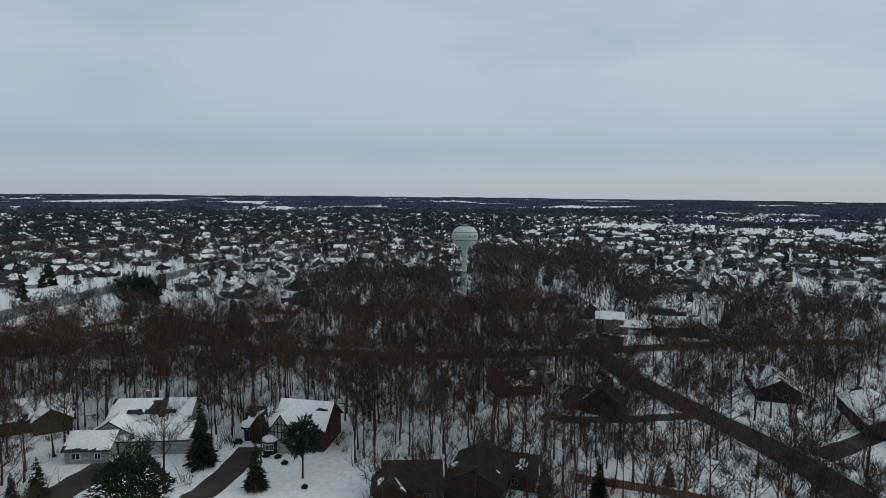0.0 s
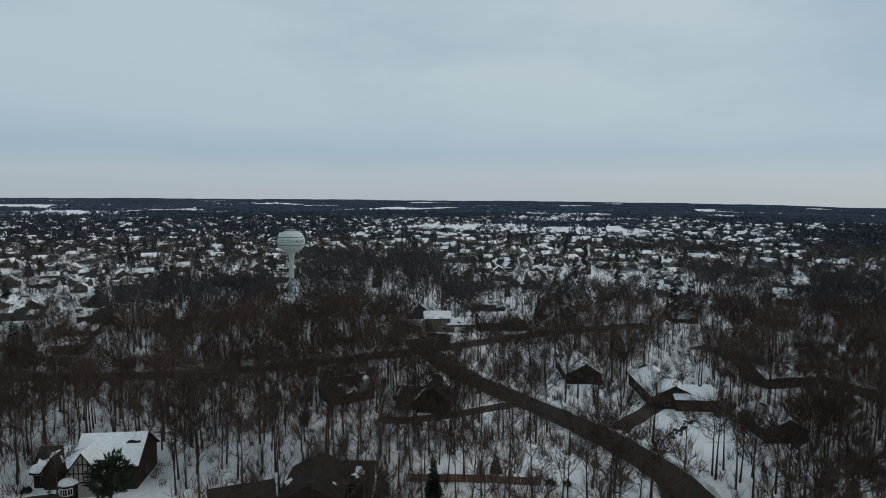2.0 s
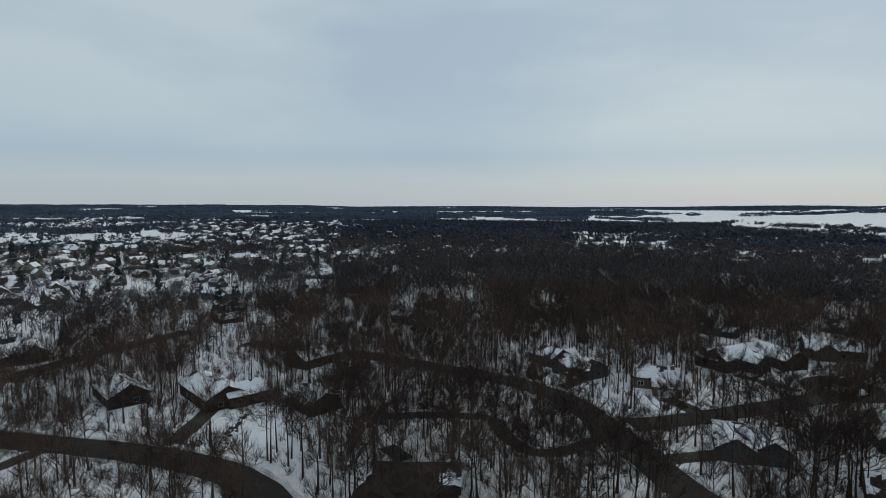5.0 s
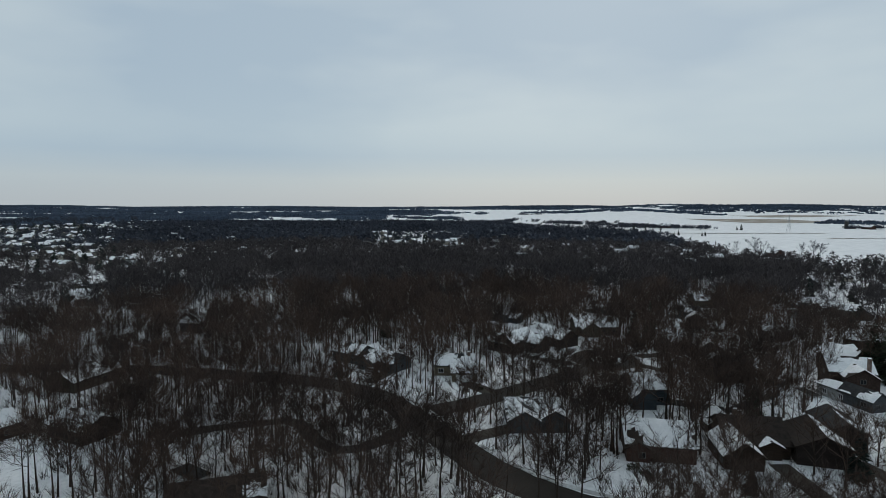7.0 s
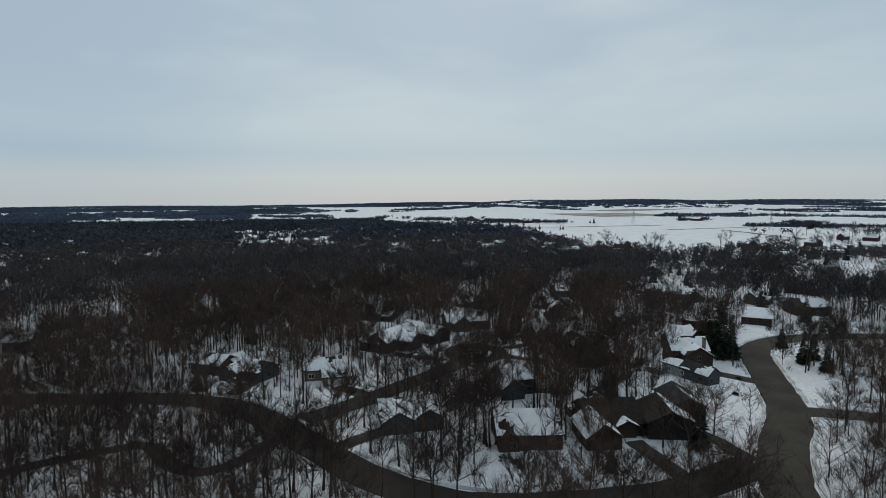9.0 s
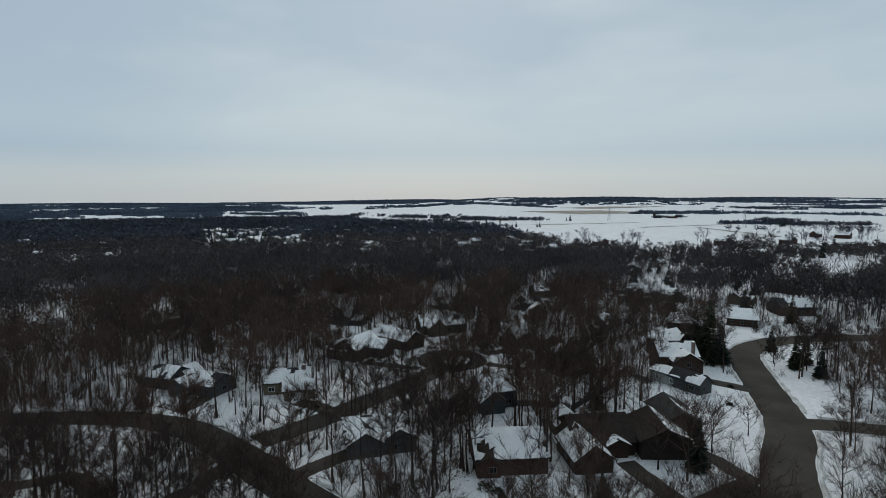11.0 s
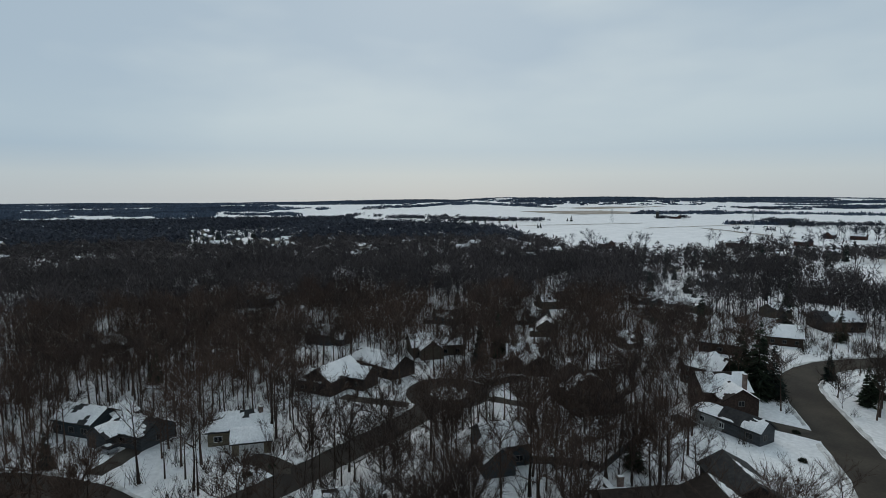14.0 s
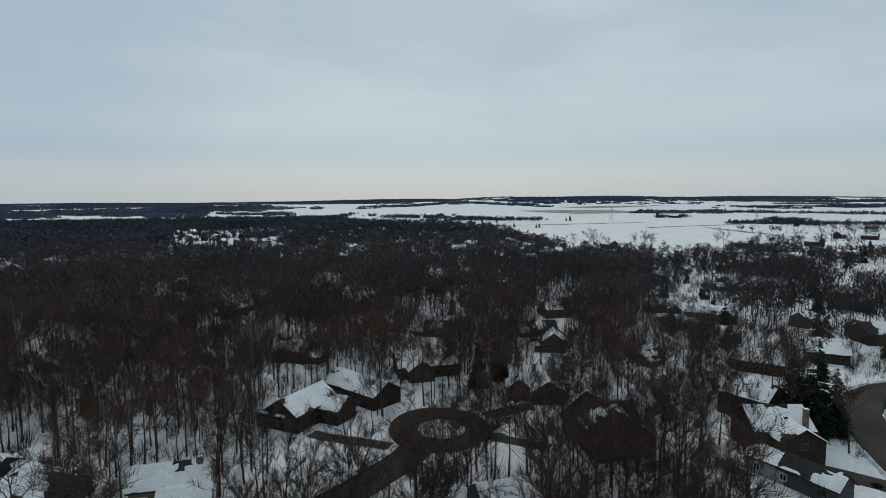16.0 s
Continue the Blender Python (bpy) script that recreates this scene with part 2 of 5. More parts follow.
def tube(P, R, n):
    """A tapered tube along points: corners and triangles."""
    P = np.asarray(P, float)
    d = np.gradient(P, axis=0)
    d /= np.linalg.norm(d, axis=1)[:, None] + 1e-9
    up = np.where(np.abs(d[:, 2:3]) > 0.9, np.array([[1.0, 0, 0]]), np.array([[0, 0, 1.0]]))
    u = np.cross(up, d)
    u /= np.linalg.norm(u, axis=1)[:, None] + 1e-9
    w = np.cross(d, u)
    a = np.arange(n) * 2 * math.pi / n
    V = P[:, None, :] + (u[:, None, :] * np.cos(a)[None, :, None] + w[:, None, :] * np.sin(a)[None, :, None]) * np.asarray(R)[:, None, None]
    F = []
    for k in range(len(P) - 1):
        for i in range(n):
            j = (i + 1) % n
            F += [(k * n + i, k * n + j, (k + 1) * n + j), (k * n + i, (k + 1) * n + j, (k + 1) * n + i)]
    return V.reshape(-1, 3), np.array(F)


def joined(pieces):
    V, F, o = [], [], 0
    for v, f in pieces:
        V.append(v)
        F.append(f + o)
        o += len(v)
    return np.concatenate(V), np.concatenate(F)


def blades(P, D, length, width, rng):
    """Thin triangles: twigs that start at P and point along D."""
    n = len(P)
    D = D / (np.linalg.norm(D, axis=1)[:, None] + 1e-9)
    s = np.cross(D, rng.normal(size=(n, 3)))
    s /= np.linalg.norm(s, axis=1)[:, None] + 1e-9
    V = np.stack([P - s * width[:, None] / 2, P + s * width[:, None] / 2, P + D * length[:, None]], 1).reshape(-1, 3)
    return V, np.arange(3 * n).reshape(-1, 3)


# ---- trees ----
def bare_tree(rng, height, spread, low, limbs, branches, twigs, sides, twig_w, twig_l, wild=0.5, cloud=0.0):
    """A leafless broad-leaved tree: (trunk), (limbs, branches and twigs)."""
    k = 6 if sides > 3 else 4
    z = np.linspace(0, 1, k)
    lean = rng.normal(size=2) * 0.014 * height
    wob = np.cumsum(rng.normal(size=(k, 2)) * 0.010 * height, 0)
    wob -= wob[0]
    trunk = np.column_stack([lean[0] * z**2 + wob[:, 0], lean[1] * z**2 + wob[:, 1], z * height * 0.86])
    r0 = height * rng.uniform(0.0105, 0.0155)
    radii = r0 * (1 - 0.86 * z)
    radii[0] *= 1.35
    tr = tube(trunk, radii, sides)
    pieces, segs = [], []
    az = rng.uniform(0, 6.28)
    for i in range(limbs):
        u = low + (0.97 - low) * (i + rng.uniform(0, 0.8)) / limbs
        az += 2.4 + rng.normal() * 0.3
        p = np.array([np.interp(u, z, trunk[:, c]) for c in range(3)])
        ln = spread * (1.22 - 0.70 * u) * rng.uniform(0.75, 1.25)
        el = radians(rng.uniform(28, 58))
        h = np.array([math.cos(az), math.sin(az), 0])
        q1 = p + ln * 0.5 * (h * math.cos(el) + np.array([0, 0, math.sin(el)])) + rng.normal(size=3) * 0.05 * ln
        el2 = el + radians(rng.uniform(0, 26))
        q2 = q1 + ln * 0.5 * (h * math.cos(el2) + np.array([0, 0, math.sin(el2)])) + rng.normal(size=3) * 0.07 * ln
        rl = r0 * (0.52 - 0.30 * u)
        pieces.append(tube(np.array([p, q1, q2]), np.array([rl, rl * 0.62, rl * 0.22]), 4 if sides > 4 else 3))
        segs += [(p, q1), (q1, q2), (q1, q2)]
    segs.append((trunk[-2], trunk[-1]))
    sub = []
    for i in range(branches):
        a, b = segs[rng.integers(len(segs))]
        v = rng.uniform(0.15, 0.98)
        p = a + (b - a) * v
        d = (b - a) / np.linalg.norm(b - a) + rng.normal(size=3) * 0.55 + np.array([0, 0, 0.25])
        d /= np.linalg.norm(d)
        ln = spread * rng.uniform(0.18, 0.40)
        q = p + d * ln
        pieces.append(tube(np.array([p, (p + q) / 2 + rng.normal(size=3) * 0.05 * ln, q]), np.array([1.0, 0.65, 0.3]) * r0 * 0.19, 3))
        sub.append((p, q))
    allsegs = sub * 3 + segs
    A = np.array([s[0] for s in allsegs])
    B = np.array([s[1] for s in allsegs])
    pick = rng.integers(len(allsegs), size=twigs)
    v = rng.uniform(0.1, 1.0, twigs)[:, None]
    P = A[pick] + (B[pick] - A[pick]) * v + rng.normal(size=(twigs, 3)) * spread * cloud
    D = (B[pick] - A[pick]) / (np.linalg.norm(B[pick] - A[pick], axis=1)[:, None] + 1e-9) + rng.normal(size=(twigs, 3)) * wild + np.array([0, 0, 0.45])
    pieces.append(blades(P, D, rng.uniform(0.5, 1.25, twigs) * twig_l, rng.uniform(0.6, 1.3, twigs) * twig_w, rng))
    return tr, joined(pieces)


def conifer(rng, height, radius, tiers, per, blade_w=0.5):
    """A spruce: tapered trunk and tiers of drooping needled boughs."""
    tr = tube(np.array([[0, 0, 0], [0, 0, height * 0.5], [0, 0, height]]), np.array([0.017, 0.009, 0.002]) * height, 5)
    P, D, L, W = [], [], [], []
    for i in range(tiers):
        u = i / tiers
        r = radius * (1 - u) ** 0.85
        for j in range(max(5, int(per * (1 - 0.6 * u)))):
            a = rng.uniform(0, 6.28)
            rr = r * rng.uniform(0.75, 1.12)
            z = height * (0.06 + 0.93 * u) + rng.normal() * height * 0.012
            h = np.array([math.cos(a), math.sin(a), 0])
            for s in range(4):
                f = rng.uniform(0.0, 0.62)
                side = rng.normal() * 0.5
                P.append(h * rr * f + np.array([0, 0, z - 0.10 * rr * f]))
                D.append(h + np.array([-h[1], h[0], 0]) * side + np.array([0, 0, rng.uniform(-0.55, 0.1)]))
                L.append(rr * (1 - f) * rng.uniform(0.7, 1.1) + 0.12)
                W.append(blade_w * rng.uniform(0.5, 1.2) * (0.35 + 0.65 * (1 - u)))
    cr_ = blades(np.array(P), np.array(D), np.array(L), np.array(W), rng)
    return tr, cr_


def clump(rng, height, radius, n, size, thin=False):
    """A far-off bare crown: many small loose facets in a rounded volume over a stem."""
    u = rng.normal(size=(n, 3))
    u /= np.linalg.norm(u, axis=1)[:, None]
    u *= rng.uniform(0.35, 1.0, n)[:, None] ** 0.5
    c = u * np.array([radius, radius, height * 0.36]) + np.array([0, 0, height * 0.62])
    a, b = rng.normal(size=(n, 3)), rng.normal(size=(n, 3))
    s = size * rng.uniform(0.6, 1.3, n)[:, None]
    a *= s / np.linalg.norm(a, axis=1)[:, None]
    b *= s / np.linalg.norm(b, axis=1)[:, None]
    V = np.stack([c + a, c - a, c + b * 0.42] if thin else [c + a, c + b, c - (a + b) * 0.7], 1).reshape(-1, 3)
    stem = blades(np.array([[0, 0, -0.3]]), np.array([[0, 0, 1.0]]), np.array([height * 0.7]), np.array([0.7]), rng)
    return joined([(V, np.arange(3 * n).reshape(-1, 3)), stem])


def placed(template, X, Y, Z, S, A, pick):
    """Many copies of templates joined into one set of corners and triangles."""
    V, F, o = [], [], 0
    for t, (v, f) in enumerate(template):
        idx = np.where(pick == t)[0]
        if not len(idx):
            continue
        c, s = np.cos(A[idx])[:, None], np.sin(A[idx])[:, None]
        k = S[idx][:, None]
        x = (v[None, :, 0] * c - v[None, :, 1] * s) * k + X[idx][:, None]
        y = (v[None, :, 0] * s + v[None, :, 1] * c) * k + Y[idx][:, None]
        z = v[None, :, 2] * k + Z[idx][:, None]
        V.append(np.stack([x, y, z], -1).reshape(-1, 3))
        F.append((f[None] + (np.arange(len(idx)) * len(v))[:, None, None]).reshape(-1, 3) + o)
        o += len(idx) * len(v)
    return np.concatenate(V), np.concatenate(F)


# ---- the plan: ground and zones ----
HILLS = [(3150, -1200, 480, 520, 27), (2700, -310, 520, 190, 12), (3700, -2500, 700, 700, 20), (2650, 620, 500, 420, 10), (4000, 300, 700, 700, 10), (3300, 1700, 700, 800, 8), (3500, -650, 300, 260, 20)]


def lowland(az):
    """1 over the wooded lowland to the east-north-east, 0 elsewhere."""
    return np.clip((az - 38) / 14, 0, 1) * np.clip((94 - az) / 12, 0, 1)


def ground_z(x, y):
    r = np.hypot(x, y)
    s = np.clip((r - 1200) / 3600, 0, 1)
    rise = 11 * s * s * (3 - 2 * s)
    az = np.degrees(np.arctan2(x, y))
    rise = rise - 17 * s * lowland(az)
    roll = np.clip((r - 700) / 900, 0, 1) * (3.0 * np.sin(x / 310 + 1.0) * np.cos(y / 270) + 2.0 * np.sin(y / 170 + x / 520))
    for hx, hy, sx, sy, h in HILLS:
        rise = rise + h * np.exp(-(((x - hx) / sx) ** 2) - ((y - hy) / sy) ** 2)
    return rise + roll * 0.5 + 4 * np.clip((r - 2300) / 1500, 0, 1) * np.clip((az - 35) / 30, 0, 1) * (0.5 + 0.5 * np.sin(az / 4.3))


def smooth(points, step=2.5):
    """A curve through plan points (Catmull-Rom), resampled."""
    P = np.array(points, float)
    P = np.vstack([2 * P[0] - P[1], P, 2 * P[-1] - P[-2]])
    out = []
    for i in range(1, len(P) - 2):
        n = max(2, int(np.linalg.norm(P[i + 1] - P[i]) / step))
        t = np.arange(n)[:, None] / n
        a, b, c, d = P[i - 1], P[i], P[i + 1], P[i + 2]
        out.append(0.5 * (2 * b + (c - a) * t + (2 * a - 5 * b + 4 * c - d) * t**2 + (3 * b - a - 3 * c + d) * t**3))
    out.append(P[-2][None])
    return np.concatenate(out)


ROADS = {
    "road_hill": (smooth([(51, 206), (52, 186), (53, 170), (57.5, 150), (64, 131), (69, 115), (72, 101), (72.5, 88), (69.5, 76), (62, 64), (48, 54), (25, 48)]), 8.2),
    "road_cross": (smooth([(-260, 222), (-140, 208), (-96, 200), (-52, 187), (-15, 182), (21, 185), (50, 190), (81, 197), (112, 203), (150, 205)]), 8.0),
    "road_curve": (smooth([(148, 170), (153, 145), (156, 125), (156.5, 105), (156, 87), (155, 67), (149.5, 49), (137, 34), (121, 20), (108, 8), (100, -4), (97, -14), (97, -26), (100, -47), (110, -68)]), 8.6),
    "road_bend": (smooth([(82, -62), (100, -68), (117, -78), (135, -91), (155, -100), (176, -108.5), (189, -114.3), (198, -120.5), (206, -131.5), (210.5, -147), (210.5, -175), (205, -205), (200, -240)]), 9.6),
    "road_court": (smooth([(138, 27), (146, 18), (157, 8), (171, -4), (181, -12), (186, -15)]), 7.6),
    "road_side": (smooth([(138, -93), (134, -106), (126, -125), (118, -150)]), 7.0),
    "road_arterial": (smooth([(-205, 150), (-185, 200), (-181, 234), (-179, 265), (-174, 302), (-167, 349), (-157, 421), (-138, 497), (-108, 598), (-60, 750), (20, 1000)], 8), 17.0),
    "road_close": (smooth([(202, 334), (190, 306), (193, 293), (212, 304), (243, 342)], 6), 6.5),
}
COURT = (196.0, -20.5)
DRIVES = [
    ([(-38.5, 114), (-39, 106), (-41, 96), (-46, 82)], 5.5),
    ([(-63, 107), (-65, 98), (-66, 88), (-62, 76)], 6.5),
    ([(76, 112), (88, 119), (98, 124.5)], 4.6),
    ([(151, 10.5), (155, 14), (159, 18), (162, 22.5)], 5.0),
    ([(121, 17), (124.5, 13.8), (127.5, 10.6), (131, 6.5)], 4.6),
    ([(101, -51), (106, -51), (113, -49.6), (122, -47.7)], 4.2),
    ([(111, -68), (115, -67), (121, -65.8), (126, -63.9)], 4.0),
    ([(160, -98), (166, -93), (172, -86)], 5.0),
    ([(157, 50), (164, 48), (174, 46)], 4.2),
    ([(58, 192), (59, 200), (63, 211)], 9.0),
    ([(188, -10), (190.5, -4), (193, 2), (196, 7)], 3.6),
    ([(202, -32), (206, -40), (207, -44)], 4.6),
    ([(191, -31), (187, -37), (184, -42)], 3.6),
    ([(60, 133.6), (54, 132.6), (46, 131.3), (38, 130.6), (30, 130.5), (24, 133)], 4.0),
    ([(112, 82), (118, 74), (123, 65), (124.5, 57), (116, 49), (112, 41.5), (116, 35.5), (125, 31.5), (132, 27)], 4.0),
    ([(-140, 204), (-128, 225), (-112, 238)], 5.0),
    ([(-96, 204), (-90, 222), (-84, 232)], 5.0),
]
DRIVES = [(smooth(p, 2.0), w) for p, w in DRIVES]
# open snow without trees: x, y, radius
LAWNS = [
    (-27, 102, 9), (-33, 94, 8), (-20, 96, 7), (91, 104, 9), (99, 112, 9), (85, 98, 6), (136, -77, 11), (127, -73, 8), (111, -20, 8), (110, -30, 6), (153.5, 21, 5), (165, 31, 5),
    (124, 10, 4), (160, -112, 9), (178, -122, 8), (192, -133, 8), (148, -110, 6), (180, -92, 7), (168, -92, 6), (166, -98, 4), (200, -108, 8), (216, -132, 8),
    (63, 203, 9), (-30, 84, 10), (-18, 86, 8), (-40, 89, 6), (12, 297, 9), (11, 285, 8), (159, -72, 4), (168, -71, 4), (175, -74, 3), (175, -10, 5), (161, -19, 5), (189, -16, 6), (149, -24, 4), (181, 8, 4), (180, -35, 6), (157, 66, 6), (141, 60, 6), (198, 47, 7), (210, -13, 5), (52, 98, 8), (42, 106, 7), (171, 14, 4), (178, 4, 5), (38, 92, 6), (-56, 100, 5), (-58, 88, 8), (-48, 82, 7), (-53, 74, 8), (-40, 70, 8), (-50, 105, 6), (-62, 106, 6), (-68, 108, 6), (-41, 104, 5), (68, 186, 7), (60, 192, 7), (122, -92, 6), (112, -88, 6), (150, -78, 8), (148, -67, 6), (158, -91, 7), (149, -89, 6), (172, -94, 6), (140, -62, 4),
    (372, -283, 24), (390, -305, 26), (405, -328, 24), (345, -262, 20), (360, -300, 22), (325, -258, 16), (425, -345, 26), (410, -300, 24),
    (-200, 285, 18), (-120, 250, 10), (-215, 330, 14),
]


def curve_distance(x, y, curve):
    best = np.full(np.shape(x), 1e9)
    for i in range(0, len(curve), 400):
        c = curve[i : i + 400]
        best = np.minimum(best, np.sqrt(((np.asarray(x)[..., None] - c[:, 0]) ** 2 + (np.asarray(y)[..., None] - c[:, 1]) ** 2).min(-1)))
    return best


def waves(x, y, s, k=0.0):
    """Smooth unevenness from -1 to 1 with a size of about s metres."""
    x, y = x / s, y / s
    return (np.sin(1.7 * x + 0.9 * y + k) + np.sin(-1.1 * x + 1.9 * y + 2.3 * k + 1) + np.sin(2.9 * x - 2.1 * y + 0.7 * k) * 0.7 + np.sin(3.7 * y + 2.7 * x + 1.3 * k) * 0.5) / 3.2


def zones(x, y):
    """The kind of land: 0 woods, 1 suburb, 2 open snow, 3 far country."""
    r, az = np.hypot(x, y), np.degrees(np.arctan2(x, y))
    z = np.zeros(np.shape(x), int)
    z[(r > np.where(az > 17, 268, 335) + 30 * waves(x, y, 60)) & (az < np.where(r > 400, 53, 46) + 7 * waves(x, y, 85, 3) + 5 * waves(x, y, 30, 1)) & (r < 1330)] = 1
    z[(r > 1050) & (az < 52) & (waves(x, y, 230, 6) > 0.12)] = 3
    z[(az < -14) & (r > 225)] = 1
    z[(az > 3) & (az < 17) & (r > 290) & (r < 440)] = 0
    z[(az > 33) & (az < 44) & (r > 560) & (r < 640)] = 0
    z[(az > 72.5) & (az < 81.5) & (r > 610) & (r < 930) & (waves(x, y, 90, 2) > -0.35)] = 1
    south = np.degrees(np.arctan2(x - 30, y + 5)) > 113
    z[south & (r > 215) & (waves(x, y, 70, 1) > -0.1)] = 1
    z[r > 1330 + 60 * waves(x, y, 150)] = 3
    edge = np.where(x < 926, -168 + (x - 528) * 0.05, np.where(x < 1150, -148 + (x - 926) * 0.9, 54 + (x - 1150) * 0.25))
    z[(x > 540 + 20 * waves(x, y, 70)) & (y < edge + 14 * waves(x, y, 45, 3))] = 2
    z[((x + 1400) / 265) ** 2 + ((y - 2540) / 430) ** 2 < 1] = 2
    u = (x - 250) * 0.78 + (y - 1000) * -0.62
    v = (x - 250) * 0.62 + (y - 1000) * 0.78
    z[(np.abs(v) < 120 + 25 * waves(x, y, 80)) & (u > -10) & (u < 400)] = 2
    z[(x > 560) & (x < 1100) & (np.abs(y - 1160 - 0.1 * x) < 90)] = 2
    return z


# ---- ground ----
def build_ground():
    radii = [0, 20, 45, 70] + list(range(90, 420, 15)) + [440, 480, 530, 590, 660, 740, 830, 930, 1040, 1160, 1300, 1450, 1620, 1800, 2000, 2250, 2500, 2800, 3150, 3500, 3900, 4300, 4700, 4960]
    n = 180
    V, F = [(0, 0, 0)], []
    for r in radii[1:]:
        for i in range(n):
            a = 2 * math.pi * i / n
            x, y = r * math.sin(a), r * math.cos(a)
            V.append((x, y, float(ground_z(np.array(x), np.array(y)))))
    for i in range(n):
        F.append((0, 1 + (i + 1) % n, 1 + i))
    for k in range(len(radii) - 2):
        for i in range(n):
            a, b, c, d = 1 + k * n + i, 1 + k * n + (i + 1) % n, 1 + (k + 1) * n + i, 1 + (k + 1) * n + (i + 1) % n
            F += [(a, b, d), (a, d, c)]
    ob = soup("ground", V, F, SNOW_GROUND)
    ob.data.polygons.foreach_set("use_smooth", np.ones(len(F), bool))
    tagged(ob, "snow-covered ground reaching to the flat horizon", "ground", kind="structure")


build_ground()


def backdrop():
    """The dark wooded rim of the country on the horizon, haze painted into its colour."""
    n, V, F = 720, [], []
    for i in range(n):
        az = 360 * i / n
        a = radians(az)
        hill = 2.5 * math.sin(az * 0.31) + 1.5 * math.sin(az * 0.83 + 1) + 1.2 * math.sin(az * 2.3) + 0.8 * math.sin(az * 5.1 + 2)
        east = min(max((az - 40) / 25, 0), 1) * min(max((160 - az) / 30, 0), 1)
        top = 19 + hill * 0.8 + east * (-2 + 4 * math.sin(az * 0.42 + 0.6) + 2 * math.sin(az * 1.3))
        top -= 17 * float(lowland(az))
        x, y = math.sin(a), math.cos(a)
        V += [(4940 * x, 4940 * y, -30), (4940 * x, 4940 * y, top)]
        j = (i + 1) % n
        F += [(2 * i, 2 * i + 1, 2 * j + 1), (2 * i, 2 * j + 1, 2 * j)]
    ob = soup("backdrop", V, F, HAZED_HILLS)
    tagged(ob, "wooded hills along the horizon, tinted blue-grey for haze", "hills", kind="structure")


backdrop()


def ribbon(name, curve, width, z, mat, label, category, rough=0.0):
    """A flat strip with slightly uneven edges, 5 cm thick."""
    d = np.gradient(curve, axis=0)
    d /= np.linalg.norm(d, axis=1)[:, None]
    s = np.column_stack([-d[:, 1], d[:, 0]])
    rng = np.random.default_rng(len(curve))
    jl, jr = rng.normal(size=len(curve)) * rough, rng.normal(size=len(curve)) * rough
    bm = bmesh.new()
    L, R = curve + s * (width / 2 + jl)[:, None], curve - s * (width / 2 + jr)[:, None]
    zl = ground_z(L[:, 0], L[:, 1]) + z
    rows = []
    for i in range(len(curve)):
        zz = float(zl[i])
        rows.append([bm.verts.new((*L[i], zz - 0.3)), bm.verts.new((*L[i], zz)), bm.verts.new((*curve[i], zz + 0.05)), bm.verts.new((*R[i], zz)), bm.verts.new((*R[i], zz - 0.3))])
    for a, b in zip(rows, rows[1:]):
        for k in range(4):
            bm.faces.new((a[k], a[k + 1], b[k + 1], b[k]))
    ob = part(name, bm, mat)
    tagged(ob, label, category, kind="structure")
    return ob


def bank(curve, width, keep):
    """The ridge of ploughed snow along both edges of a road."""
    d = np.gradient(curve, axis=0)
    d /= np.linalg.norm(d, axis=1)[:, None]
    s = np.column_stack([-d[:, 1], d[:, 0]])
    rng = np.random.default_rng(7)
    bm = bmesh.new()
    for side in (1, -1):
        prev = None
        for i in range(len(curve)):
            o = curve[i] + s[i] * side * (width / 2 + 0.1)
            if not keep(o):
                prev = None
                continue
            h, w = rng.uniform(0.12, 0.42), rng.uniform(0.9, 1.7)
            ring = [bm.verts.new((*(o + s[i] * side * w * u), v)) for u, v in ((0, -0.1), (0.15, 0.07 + 0.4 * h), (0.5, 0.05 + h), (1.0, -0.05))]
            if prev:
                for k in range(3):
                    bm.faces.new((prev[k], prev[k + 1], ring[k + 1], ring[k]))
            prev = ring
    return bm


for key, (curve, width) in ROADS.items():
    dry = key in ("road_bend", "road_side", "road_arterial", "road_close")
    lift = {"road_bend": 0.062, "road_hill": 0.060, "road_court": 0.066, "road_side": 0.057, "road_arterial": 0.05}.get(key, 0.054)
    ribbon(key, curve, width, lift, ASPHALT_SALT if key in ("road_arterial", "road_close") else ASPHALT_DRY if dry else ASPHALT, "salt-stained bare asphalt street between snowbanks" if dry else "dark wet asphalt street winding between snowbanks", "road", 0.12)
for curve, width in DRIVES:
    ribbon("driveway", curve, width, 0.045, DRIVE, "cleared concrete driveway leading through the snow to a house", "driveway", 0.15)


def build_court():
    bm = bmesh.new()
    n = 40
    inner, outer = [], []
    for i in range(n):
        a = 2 * math.pi * i / n
        inner.append(bm.verts.new((COURT[0] - 0.5 + 5.2 * math.cos(a), COURT[1] - 0.5 + 4.6 * math.sin(a), 0.085)))
        outer.append(bm.verts.new((COURT[0] + (12.4 + 0.4 * math.sin(3 * a)) * math.cos(a), COURT[1] + (11.4 + 0.4 * math.cos(2 * a)) * math.sin(a), 0.072)))
    for i in range(n):
        j = (i + 1) % n
        bm.faces.new((inner[i], outer[i], outer[j], inner[j]))
    tagged(part("road_turning_circle", bm, ASPHALT), "dark asphalt turning circle round a snowy island", "road", kind="structure")
    bm = bmesh.new()
    lathe(bm, [(5.2, 0.0), (5.0, 0.26), (4.0, 0.36), (0.3, 0.42)], 28, COURT[0] - 0.5, COURT[1] - 0.5)
    tagged(part("traffic_island", bm, SNOW_GROUND), "round snow-covered island in the turning circle", "traffic island", kind="structure")


build_court()


